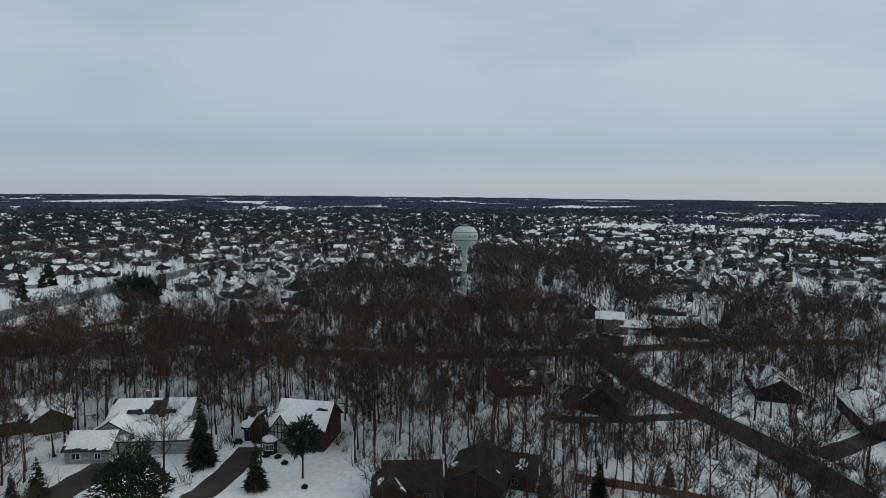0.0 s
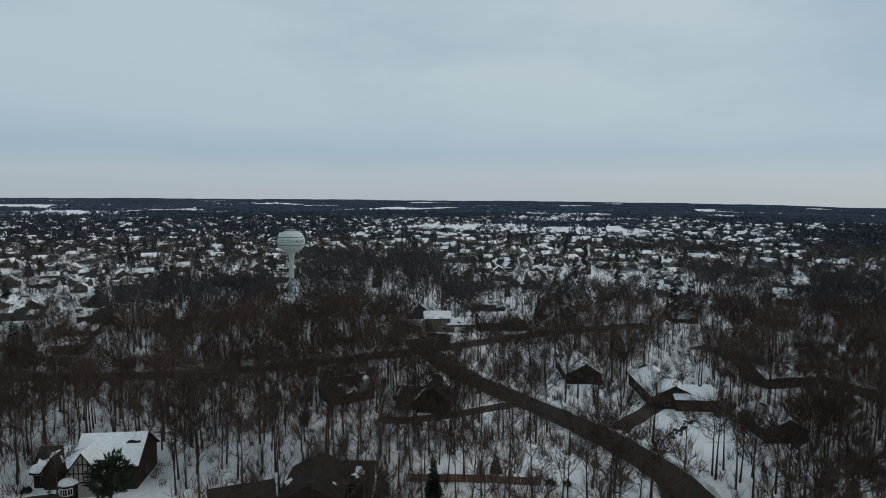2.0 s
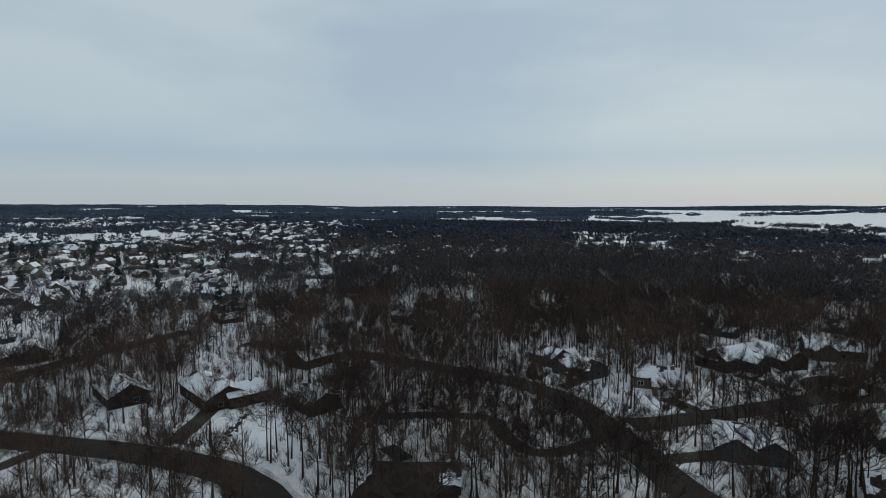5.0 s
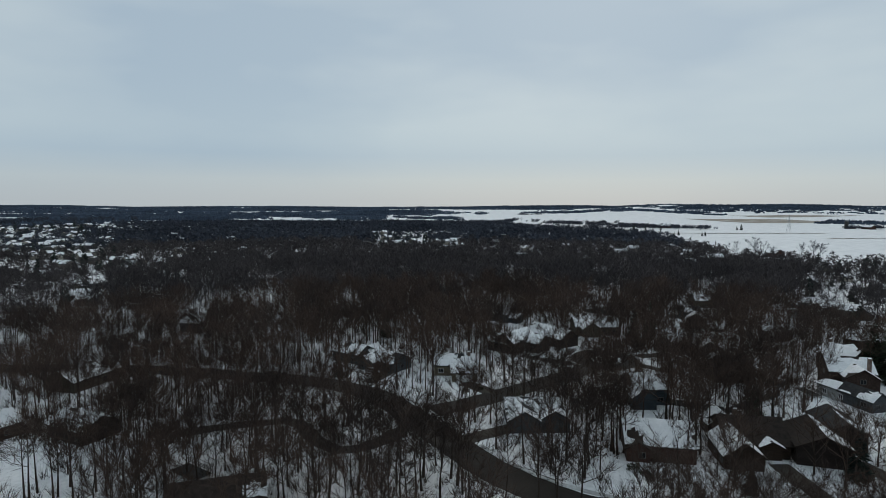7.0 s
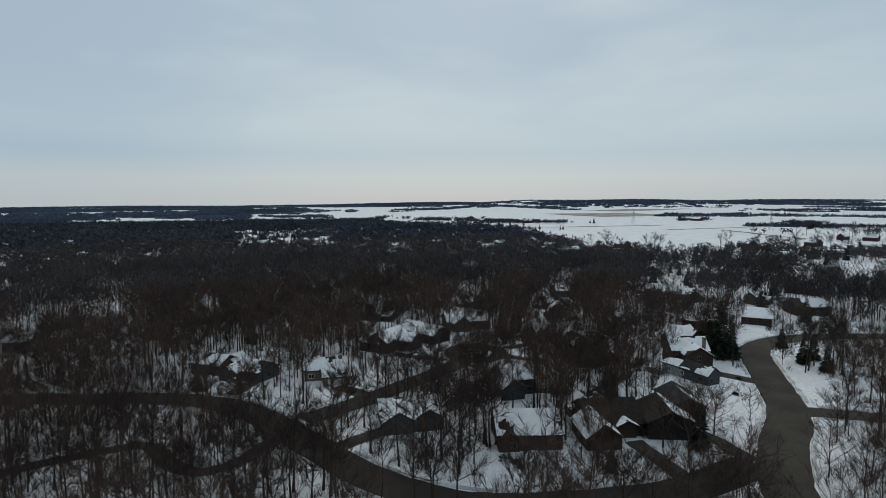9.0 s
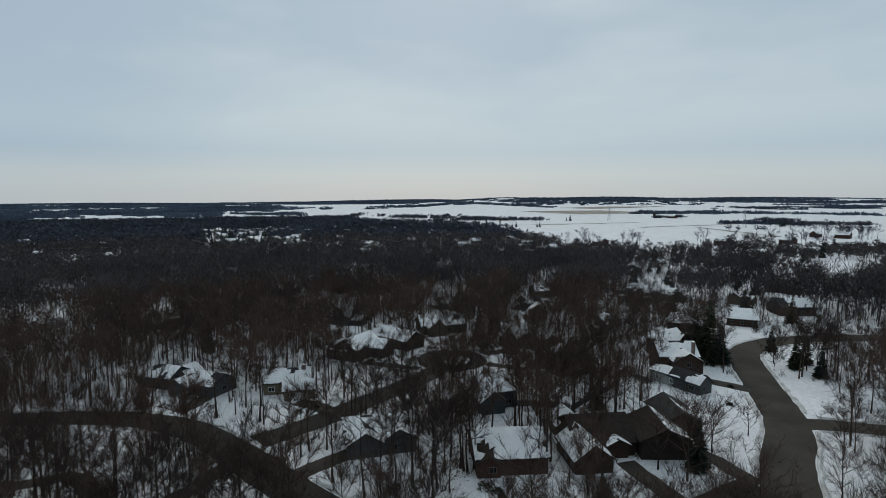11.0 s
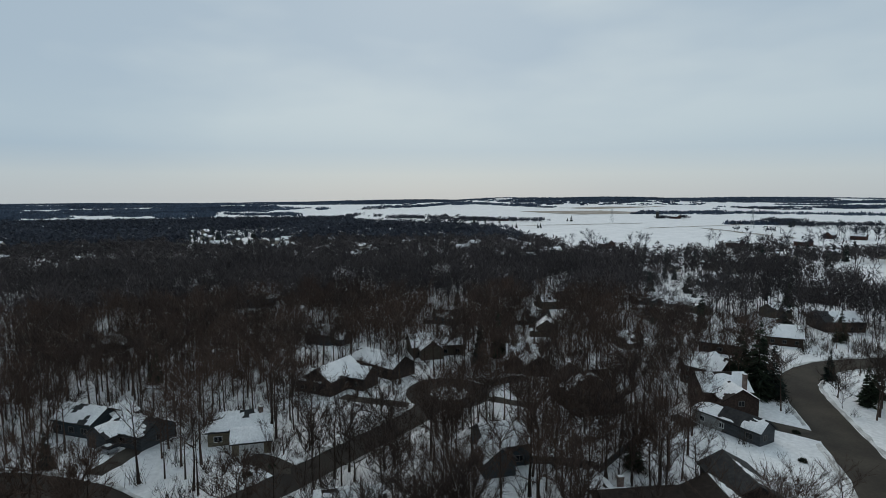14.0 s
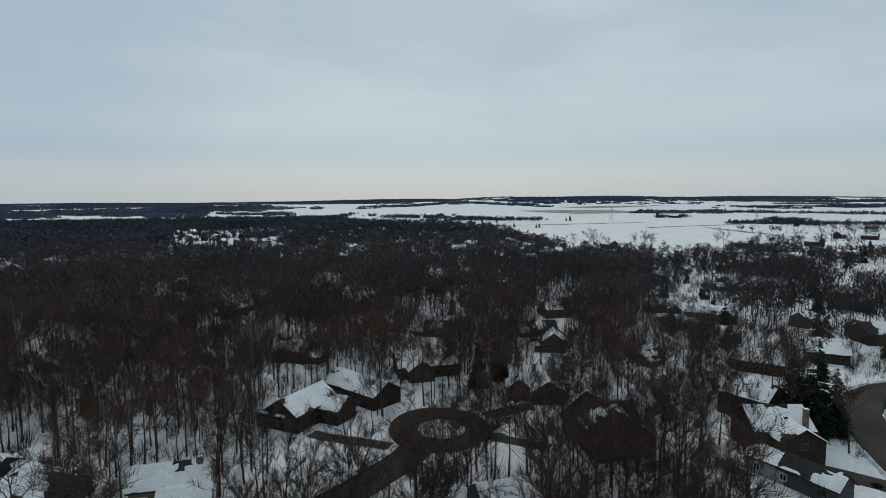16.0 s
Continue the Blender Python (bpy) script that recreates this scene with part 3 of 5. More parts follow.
def on_road(o, but):
    for key, (curve, width) in ROADS.items():
        if key != but and curve_distance(o[0], o[1], curve) < width / 2 + 0.8:
            return True
    if math.hypot(o[0] - COURT[0], o[1] - COURT[1]) < 13:
        return True
    return any(curve_distance(o[0], o[1], c) < w / 2 + 0.5 for c, w in DRIVES)


for key, (curve, width) in ROADS.items():
    bm = bank(curve, width, lambda o: not on_road(o, key))
    tagged(part("snowbank", bm, SLUSH), "low grey ridge of ploughed snow along the street", "snowbank", kind="structure")


# ---- houses ----
def roof_frame(L, W, wall, rise, over):
    half = W / 2 + over
    z0 = wall - rise * over / (W / 2)
    return half, z0, L / 2 + over


def gable_wall(L, W, wall, rise):
    bm = bmesh.new()
    pts = [(-W / 2, -0.3), (W / 2, -0.3), (W / 2, wall), (0, wall + rise), (-W / 2, wall)]
    a = [bm.verts.new((-L / 2, y, z)) for y, z in pts]
    b = [bm.verts.new((L / 2, y, z)) for y, z in pts]
    bm.faces.new(list(reversed(a)))
    bm.faces.new(b)
    for i in range(5):
        j = (i + 1) % 5
        bm.faces.new((a[i], a[j], b[j], b[i]))
    return bm


def gable_roof(L, W, wall, rise, over=0.5, thick=0.22):
    bm = bmesh.new()
    half, z0, ex = roof_frame(L, W, wall, rise, over)
    for s in (1, -1):
        q = [(0, wall + rise + 0.02), (s * half, z0 + 0.02), (s * half, z0 + thick), (0, wall + rise + thick + 0.06)]
        a = [bm.verts.new((-ex, y, z)) for y, z in q]
        b = [bm.verts.new((ex, y, z)) for y, z in q]
        bm.faces.new(a)
        bm.faces.new(list(reversed(b)))
        for i in range(4):
            j = (i + 1) % 4
            bm.faces.new((a[j], a[i], b[i], b[j]))
    bmesh.ops.recalc_face_normals(bm, faces=bm.faces)
    return bm


def roof_snow(L, W, wall, rise, side, cover, seed, over=0.5, thick=0.22):
    """A sheet of snow on one slope, with uneven edges and melted patches."""
    bm = bmesh.new()
    half, z0, ex = roof_frame(L, W, wall, rise, over)
    fine = seed < 2790
    n, m = max(6, int(2 * ex / (0.8 if fine else 1.9))), 8 if fine else 4
    top, bottom = wall + rise + thick + 0.06, z0 + thick
    rng = np.random.default_rng(seed + 50)
    off = Vector((seed * 3.7 % 97, seed * 1.3 % 53, 0))
    kept = np.zeros((n, m), bool)
    for i in range(n):
        for j in range(m):
            x, u = -ex + 2 * ex * (i + 0.5) / n, (j + 0.5) / m
            q = Vector((x * 0.20, u * half * 0.26, side * 3.0)) + off
            v = noise.noise(q) + 0.35 * noise.noise(q * 4.1) + (0.10 if j in (0, m - 1) else 0.0) + (0.08 if i in (0, n - 1) else 0.0)
            kept[i, j] = v < -0.52 + 1.04 * cover
    if not kept.any():
        kept[n // 3 : n // 2, m // 3 : m // 2 + 1] = True
    # the largest connected patch stays
    best, seen = [], set()
    for start in zip(*np.nonzero(kept)):
        if start in seen:
            continue
        patch, queue = [], [start]
        seen.add(start)
        while queue:
            i, j = queue.pop()
            patch.append((i, j))
            for c in ((i + 1, j), (i - 1, j), (i, j + 1), (i, j - 1)):
                if 0 <= c[0] < n and 0 <= c[1] < m and kept[c] and c not in seen:
                    seen.add(c)
                    queue.append(c)
        if len(patch) > len(best):
            best = patch
    kept[:] = False
    for c in best:
        kept[c] = True
    verts = {}

    def corner(i, j):
        if (i, j) not in verts:
            full = 0 < i < n and 0 < j < m and kept[i - 1 : i + 1, j - 1 : j + 1].all()
            e = 0.13 + rng.uniform(-0.03, 0.05) if full else 0.015
            x = -ex + 2 * ex * i / n + (0 if full else rng.uniform(-0.34, 0.34) * (0 < i < n))
            u = min(0.985, max(0.0, j / m + (0 if full else rng.uniform(-0.055, 0.055)) * (j > 0)))
            verts[i, j] = bm.verts.new((x, side * half * u, top + (bottom - top) * u + e))
        return verts[i, j]

    for i in range(n):
        for j in range(m):
            if kept[i, j]:
                fc = (corner(i, j), corner(i, j + 1), corner(i + 1, j + 1), corner(i + 1, j))
                bm.faces.new(fc if side < 0 else tuple(reversed(fc)))
    bmesh.ops.recalc_face_normals(bm, faces=bm.faces)
    if sum(f.normal.z for f in bm.faces) < 0:
        bmesh.ops.reverse_faces(bm, faces=bm.faces)
    return bm


def put(ob, m):
    ob.matrix_local = m
    return ob


WINDOW = {}


def window(parent, m, w, h, trim):
    """A window frame standing proud of the wall, with a dark pane."""
    key = (w, h, trim.name)
    if key not in WINDOW:
        bm = bmesh.new()
        t = 0.11
        for x0, x1, z0, z1 in ((-w / 2, w / 2, -h / 2, -h / 2 + t), (-w / 2, w / 2, h / 2 - t, h / 2), (-w / 2, -w / 2 + t, -h / 2 + t, h / 2 - t), (w / 2 - t, w / 2, -h / 2 + t, h / 2 - t), (-0.04, 0.04, -h / 2 + t, h / 2 - t)):
            box(bm, x0, x1, -0.09, 0.02, z0, z1)
        f = bpy.data.meshes.new("window")
        bm.to_mesh(f)
        bm.free()
        f.materials.append(trim)
        bm = bmesh.new()
        box(bm, -w / 2 + 0.05, w / 2 - 0.05, -0.04, 0.015, -h / 2 + 0.05, h / 2 - 0.05)
        p = bpy.data.meshes.new("pane")
        bm.to_mesh(p)
        bm.free()
        p.materials.append(GLASS)
        WINDOW[key] = (f, p)
    f, p = WINDOW[key]
    ob = new("window", f)
    ob.parent = parent
    ob.matrix_local = m
    pane = new("pane", p)
    pane.parent = ob


def wall_windows(house, m, L, W, wall, rise, trim, rng, gaps=(), skip=0.2):
    rows = [1.5] if wall < 4.4 else [1.5, 4.2]
    for z in rows:
        for s in (1, -1):
            n = max(1, int(L / 3.6))
            for i in range(n):
                if rng.random() < skip:
                    continue
                x = -L / 2 + L * (i + 0.5) / n
                if any(a <= x <= b and s < 0 and z < 3 for a, b in gaps):
                    continue
                window(house, m @ Matrix.Translation((x, s * W / 2, z)) @ pose(0, 0, 0, 0, 0, 180 if s > 0 else 0), rng.choice([1.2, 1.7]), 1.3, trim)
            if rng.random() < 0.95 - skip:
                window(house, m @ Matrix.Translation((s * L / 2, rng.choice([-1.3, 0, 1.3]) * W / 8, z)) @ pose(0, 0, 0, 0, 0, 90 if s > 0 else -90), 1.4, 1.3, trim)


def chimney(house, m, top, w=0.9, mat=None):
    bm = bmesh.new()
    box(bm, -w / 2, w / 2, -w * 0.4, w * 0.4, -3.0, top, 0.02)
    box(bm, -w / 2 - 0.08, w / 2 + 0.08, -w * 0.4 - 0.08, w * 0.4 + 0.08, top - 0.18, top)
    put(part("chimney", bm, mat or STONE, house, "brick chimney"), m)
    bm = bmesh.new()
    box(bm, -w / 2, w / 2, -w * 0.4, w * 0.4, top, top + 0.12, 0.05)
    put(part("chimney_snow", bm, SNOW_ROOF, house), m)


def garage_door(house, m, w=4.8, h=2.2, mat=None):
    bm = bmesh.new()
    for i in range(4):
        box(bm, -w / 2, w / 2, -0.06, 0.05, 0.05 + i * h / 4, 0.02 + (i + 1) * h / 4, 0.015)
    put(part("garage_door", bm, mat or WHITE, house), m)


def front_door(house, m, mat=None):
    bm = bmesh.new()
    box(bm, -0.55, 0.55, -0.07, 0.03, 0.0, 2.15)
    box(bm, -0.42, 0.42, -0.10, -0.05, 0.15, 2.0, 0.02)
    put(part("door", bm, mat or SIDING["red"], house), m)


FOOT = []


def house(label, x, y, ang, vols, wall_mat, roof_mat, trim=None, chim=None, garage=None, door=None, seed=0, name="house", skip=0.35, group=""):
    """vols: dx, dy, length, width, wall, rise, turn, snow on the far slope, snow on the near slope."""
    rng = np.random.default_rng(seed + 11)
    base = tagged(new(name), label, "house", group)
    base.matrix_world = pose(x, y, 0, 0, 0, ang)
    trim = trim or (WHITE if wall_mat in (SIDING["white"], SIDING["beige"]) else TRIM)
    for k, (dx, dy, L, W, wall, rise, turn, sa, sb) in enumerate(vols):
        m = pose(dx, dy, 0, 0, 0, turn)
        put(part("wall", gable_wall(L, W, wall, rise), wall_mat[k] if isinstance(wall_mat, list) else wall_mat, base), m)
        put(part("roof", gable_roof(L, W, wall, rise), roof_mat, base), m)
        for side, cover in ((1, sa), (-1, sb)):
            if cover > 0:
                put(part("roof_snow", roof_snow(L, W, wall, rise, side, cover, seed * 7 + k * 3 + side), SNOW_ROOF, base, "blanket of snow on the roof slope"), m)
        if skip < 1:
            gaps = [(garage[0] - 3, garage[0] + 3)] if garage and garage[2] == k else []
            wall_windows(base, m, L, W, wall, rise, trim, rng, gaps, skip)
        p = base.matrix_world @ Vector((dx, dy, 0))
        FOOT.append((p.x, p.y, max(L, W) * 0.42))
    if max(vols[0][7:]) >= 0.75:
        for gap, size in ((8.0, 4.5), (17.0, 4.2)):
            k = 1 - gap / math.hypot(x - 35, y)
            FOOT.append((35 + (x - 35) * k, y * k, size))
    if chim:
        chimney(base, pose(chim[0], chim[1], 0), chim[2])
    if garage:
        gx, _, k = garage
        dx, dy, L, W, wall, rise, turn, _, _ = vols[k]
        garage_door(base, pose(dx, dy, 0, 0, 0, turn) @ Matrix.Translation((gx, -W / 2, 0)))
    if door:
        dx, dy, L, W, wall, rise, turn, _, _ = vols[0]
        front_door(base, pose(dx, dy, 0, 0, 0, turn) @ Matrix.Translation((door, -W / 2, 0)))
    return base


def tudor_house():
    h = house(
        "half-timbered cream house with a steep snowy roof", -28, 118, -10,
        [(0, 0, 10.8, 10, 4.5, 3.9, 0, 1, 1), (-2.6, -3.6, 7.0, 5.4, 4.3, 3.6, 90, 0.25, 0.95), (-8.9, 0.5, 8.0, 7.0, 3.1, 3.0, 0, 0.5, 0.45), (-9.2, -1.6, 4.6, 3.2, 3.6, 2.2, 90, 0.1, 0.2)],
        [SIDING["brown"], SIDING["stucco"], SIDING["brown"], SIDING["brown"]], BROWN_ROOF, TRIM, None, None, None, 3)
    timber = SIDING["dark"]
    bm = bmesh.new()
    box(bm, -3.9, 3.9, -0.03, 0.04, 2.2, 3.0)
    put(part("panel", bm, SIDING["stucco"], h, "cream stucco panel"), pose(-8.9, -3.03, 0))
    # half-timber boards on the garage front and on the gable
    for i in range(9):
        bm = bmesh.new()
        box(bm, -0.1, 0.1, -0.06, 0.04, 2.25, 3.0)
        put(part("timber", bm, timber, h), pose(-12.7 + i * 0.95, -3.03, 0))
    for z in (2.2, 3.0):
        bm = bmesh.new()
        box(bm, -3.9, 3.9, -0.07, 0.04, z - 0.1, z + 0.1)
        put(part("timber", bm, timber, h), pose(-8.9, -3.03, 0))
    for gx in (-10.9, -7.2):
        garage_door(h, pose(gx, -3.0, 0), 3.0, 2.1, timber)
    for i in range(7):
        x = -2.6 + (i - 3) * 0.76
        bm = bmesh.new()
        box(bm, -0.09, 0.09, -0.06, 0.04, 2.6, 4.3 + 3.6 * (1 - abs(i - 3) * 0.76 / 2.7) - 0.3)
        put(part("timber", bm, timber, h), pose(x, -7.1, 0))
    for z, w in ((2.6, 2.7), (4.3, 2.6), (5.9, 1.4)):
        bm = bmesh.new()
        box(bm, -w, w, -0.07, 0.04, z - 0.1, z + 0.1)
        put(part("timber", bm, timber, h), pose(-2.6, -7.1, 0))
    # bay window with its small snowy roof
    bm = bmesh.new()
    lathe(bm, [(1.5, -0.2), (1.5, 2.6), (1.7, 2.7)], 8)
    put(part("bay", bm, SIDING["dark"], h, "dark bay window with a snowy cap"), pose(-5.0, -7.0, 0))
    bm = bmesh.new()
    lathe(bm, [(1.75, 2.7), (1.7, 2.95), (0.9, 3.5), (0.15, 3.75)], 8)
    put(part("bay_roof", bm, SNOW_ROOF, h), pose(-5.0, -7.0, 0))
    for a in (-60, -90, -120):
        window(h, pose(-5.0, -7.0, 0) @ pose(0, 0, 1.6, 0, 0, a + 90) @ Matrix.Translation((0, -1.42, 0)), 0.9, 1.3, WHITE)
    front_door(h, pose(-6.9, -3.2, 0))


tudor_house()
house("large pale grey house with a broad snowy roof and skylights", -61, 119, 5, [(0, 2, 16, 11, 4.0, 3.4, 0, 1, 0.84), (-5, -3.5, 9, 8, 4.0, 2.4, 90, 0.75, 0.9), (3.5, -5, 13, 8, 3.0, 2.0, 0, 1, 1), (-7.5, -8.5, 8, 7.5, 2.8, 2.0, 0, 1, 1)], SIDING["white"], GREY_ROOF, chim=(-2.5, 4, 8.6), seed=21)
for i in range(3):
    bm = bmesh.new()
    box(bm, -1.4, 1.4, -0.5, 0.5, -0.08, 0.14, 0.03)
    tagged(put(part("skylight", bm, GLASS), pose(-63.5 + i * 3.5, 116.2 + i * 0.3, 6.35, 31, 0, 5)), "dark skylight set in a snowy roof", "skylight", "skylights")
house("beige ranch house with a snowy roof above a sloping lawn", -93, 123, 30, [(0, 0, 20, 10, 3.0, 3.0, 0, 1, 1), (7, -4, 7, 7, 3.0, 2.2, 90, 1, 1)], SIDING["tan"], GREY_ROOF, chim=(-3, 1, 7.0), seed=31)
house("brown-sided house with a gable end among bare trees", 7, 99, 74, [(0, 0, 12, 10, 3.2, 2.6, 0, 0.25, 0.15), (4, -6, 7, 6.5, 3.0, 2.2, 90, 0.2, 0.3)], SIDING["brown"], BROWN_ROOF, seed=41)
house("dark brown house with a bare shingled roof among trees", -5, 96.5, 4, [(0, 0, 9.5, 8, 3.2, 2.6, 0, 0.1, 0.0), (-4, -2.5, 6, 5, 3.0, 2.0, 90, 0.1, 0.1)], SIDING["brown"], BROWN_ROOF, seed=45)
house("dark brown house half hidden among bare trunks", 40, 138, -24, [(0, 0, 11, 9, 3.2, 3.2, 90, 0.35, 0.3), (-6, -1, 7, 6.5, 2.7, 2.0, 0, 0.6, 0.3)], SIDING["dark"], BROWN_ROOF, seed=51)
house("dark brown house with a low roof under the trees", 19, 150, 14, [(0, 0, 12, 9, 2.8, 2.6, 0, 0.5, 0.3)], SIDING["dark"], BROWN_ROOF, seed=55)
house("low house with a snowy hip roof among bare trees", 141, 130, -6, [(0, 0, 16, 11, 3.0, 2.6, 0, 1, 1)], SIDING["tan"], BROWN_ROOF, seed=61)
house("brown house with a broad snowy roof beside its driveway", 100, 128, 72, [(1, 0, 20, 11, 3.2, 2.6, 0, 1, 1), (-6, -5, 10, 9, 3.0, 2.2, 90, 1, 1)], SIDING["brown"], BROWN_ROOF, seed=71)
house("dark house with a snowy roof among the trees", 88, 151, 73, [(0, 0, 17, 10, 3.0, 2.6, 0, 0.9, 0.6)], SIDING["dark"], BROWN_ROOF, seed=81)
house("long tan house with a snowy gable roof", 89, 216, -9, [(0, 0, 17, 11, 3.4, 3.0, 0, 1, 1), (6, -3, 7, 8, 3.4, 2.4, 90, 1, 1)], SIDING["tan"], GREY_ROOF, seed=91)
house("yellow-beige two-storey house with snowy roofs behind a cleared yard", 64, 219, -14, [(0, 0, 10, 9, 5.4, 2.0, 0, 1, 1), (9, -1, 10, 8, 3.0, 1.8, 0, 1, 1)], SIDING["beige"], GREY_ROOF, garage=(0, 0, 1), seed=101)
house("small house with a snowy roof behind thick brush", 109, 101, 74, [(0, 0, 12, 9, 3.0, 2.2, 0, 1, 1)], SIDING["dark"], BROWN_ROOF, seed=111)
house("brown-sided house with a gable end under tall trees", 84, 53, 118, [(0, 0, 15, 11, 3.6, 2.6, 0, 0.2, 0.12), (7, 4, 8, 7, 3.0, 2.0, 90, 0.3, 0.2)], SIDING["red"], BROWN_ROOF, seed=121)
house("beige split-level house with a snowy roof and brick chimney", 172.5, 27, 100, [(0, 0, 12, 8, 3.2, 2.4, 0, 0.9, 0.9), (-3, 6.6, 7.5, 7, 2.7, 1.6, 180, 1, 1)], SIDING["beige"], GREY_ROOF, chim=(-4.6, 0.8, 6.6), garage=(0, 0, 1), seed=131)
house("grey house with snowy cross-gable roofs beside the street", 137, 2, 100, [(0, 0, 13, 9, 3.2, 2.2, 0, 1, 1), (3, 4.5, 8, 7, 3.0, 2.0, 90, 1, 1), (-4, 4.5, 7, 7, 3.0, 2.0, 90, 1, 1)], SIDING["grey"], GREY_ROOF, seed=141)
house("brown house with a wide snowy roof slope facing the street", 125.5, -24.5, 90, [(0, 0, 13.5, 14, 3.3, 2.9, 0, 1, 1), (4.6, 5.6, 4.2, 4.5, 2.8, 1.2, 90, 0.1, 0.1)], SIDING["red"], BROWN_ROOF, seed=151)
house("house with a dark brown shingled roof partly cleared of snow", 131, -44.5, 92, [(0, 0, 12.5, 13, 3.0, 3.4, 0, 0.0, 0.5), (5.0, 7.6, 11, 7.5, 2.8, 2.7, 90, 0.85, 1), (-2.2, 5.4, 4.0, 4.2, 2.8, 1.0, 90, 0.95, 0.95), (4.0, -6.5, 6, 6, 2.8, 2.4, 90, 1, 1)], SIDING["brown"], BROWN_ROOF, chim=(1.5, -3.5, 6.8), seed=161)
house("dark house with a steep roof, one slope snowy", 128.3, -57, 173, [(0, 0, 12.5, 10, 3.9, 2.3, 0, 0.62, 0.0)], SIDING["dark"], BROWN_ROOF, seed=171)
house("dark house with a steep roof, one slope snowy", 136.8, -64.6, 173, [(0, 0, 12.5, 8, 4.0, 2.1, 0, 0.6, 0.0)], SIDING["dark"], GREY_ROOF, seed=175)
house("two-storey brick house with a snowy roof and a stone chimney", 180, -86, 84, [(0, 0, 11, 10, 5.4, 3.2, 0, 1, 1), (-1, 5, 9, 8, 5.0, 2.4, 90, 0.9, 0.8)], SIDING["brick"], BROWN_ROOF, chim=(-4.0, 4.6, 9.6), seed=181)
house("low garage with a flat snowy roof and a fenced walk", 168.7, -80.0, 26, [(0, 0, 9.5, 6.2, 3.0, 0.6, 0, 1, 1)], SIDING["white"], GREY_ROOF, seed=185)
house("grey house with a low shingled roof", 162.5, -82.2, 24, [(0, 0, 9.5, 5.0, 3.0, 1.9, 0, 0.4, 0.45)], SIDING["grey"], GREY_ROOF, seed=187)
house("brick house with two snowy gables", 197, -93, 30, [(0, 0, 11, 9, 5.2, 2.8, 0, 1, 1), (3, -4, 8, 6, 4.6, 2.4, 90, 1, 1)], SIDING["brick"], BROWN_ROOF, chim=(4.5, 0, 9.2), seed=191)
house("slate-blue house with a snowy roof behind a board fence", 158, -27.5, 100, [(0, 0, 8.5, 10, 4.2, 2.8, 0, 1, 1), (3, 5, 7, 6, 3.2, 2.2, 90, 0.2, 1)], SIDING["slate"], GREY_ROOF, seed=201)
house("grey house with a snowy roof near the corner", 173, 48, 62, [(0, 0, 11, 8.5, 3.0, 2.2, 0, 1, 1), (4, 4, 6, 6, 2.8, 1.8, 90, 0.9, 0.9)], SIDING["grey"], GREY_ROOF, seed=211)
house("grey-green house with dark gables and a snowy roof", 180, 62, 66, [(0, 0, 11, 8.5, 3.2, 2.2, 0, 1, 1), (-4, -4, 6, 6, 2.8, 1.8, 90, 0.8, 1)], SIDING["slate"], GREY_ROOF, seed=215)
house("house with several snowy cross gables on the turning circle", 204, 10, 148, [(0, 0, 14, 9, 4.0, 2.8, 0, 1, 1), (-4, 5, 9, 7, 3.4, 2.2, 90, 1, 1), (4, -3, 8, 6, 3.4, 2.2, 90, 1, 1)], SIDING["dark"], GREY_ROOF, seed=221)
house("house with a long snowy gable roof deep in the woods", 217, -3, 44, [(0, 0, 18, 9, 3.4, 2.6, 0, 1, 1)], SIDING["dark"], BROWN_ROOF, seed=231)
house("long house with a snowy roof deep in the woods", 237, -20, 100, [(0, 0, 17, 11, 3.4, 3.0, 0, 1, 1), (3, 5, 8, 7, 3.4, 2.4, 90, 1, 1)], SIDING["tan"], BROWN_ROOF, seed=241)
house("house with snowy hipped gables by the turning circle", 218, -48, 80, [(0, 0, 14, 10, 3.6, 3.0, 0, 1, 1), (-2, 6, 9, 8, 3.2, 2.6, 90, 1, 1), (5, 5, 6, 6, 3.2, 2.2, 90, 1, 1)], SIDING["dark"], GREY_ROOF, chim=(1, 2, 7.8), seed=251)
house("large brown house with a tall dark roof", 185, -54, 10, [(0, 0, 16, 12, 3.8, 4.2, 0, 0.3, 0.1), (4, -4, 8, 8, 3.6, 3.2, 90, 0.15, 0.35)], SIDING["brown"], BROWN_ROOF, seed=261)
house("brown house with one broad snowy roof slope", 238, -144, 57, [(0, 0, 11, 13, 3.0, 3.2, 0, 1, 1)], SIDING["brown"], BROWN_ROOF, seed=271)
house("brown house with a snowy roof beyond the bend", 229, -116, 49, [(0, 0, 13, 9, 3.4, 2.8, 0, 1, 1), (3, -4, 7, 6, 3.2, 2.2, 90, 0.8, 1)], SIDING["brown"], GREY_ROOF, seed=281)
house("dark house with snowy gables beyond the bend", 254, -177, 84, [(0, 0, 15, 10, 4.0, 3.0, 0, 0.9, 0.9), (3, -5, 8, 7, 3.4, 2.4, 90, 1, 0.6)], SIDING["dark"], GREY_ROOF, seed=291)
house("long low house with a bright snowy roof among the woods", 296, -139, 55, [(0, 0, 17, 10, 3.2, 2.4, 0, 1, 1), (-7, 3, 8, 7, 3.0, 2.0, 90, 1, 1)], SIDING["tan"], GREY_ROOF, seed=301)
house("brown house with a dark roof at the wood's edge", 310, -211, 50, [(0, 0, 14, 10, 3.6, 3.0, 0, 0.3, 0.3), (-6, 4, 7, 7, 3.0, 2.2, 90, 0.2, 0.5)], SIDING["brown"], BROWN_ROOF, seed=311)


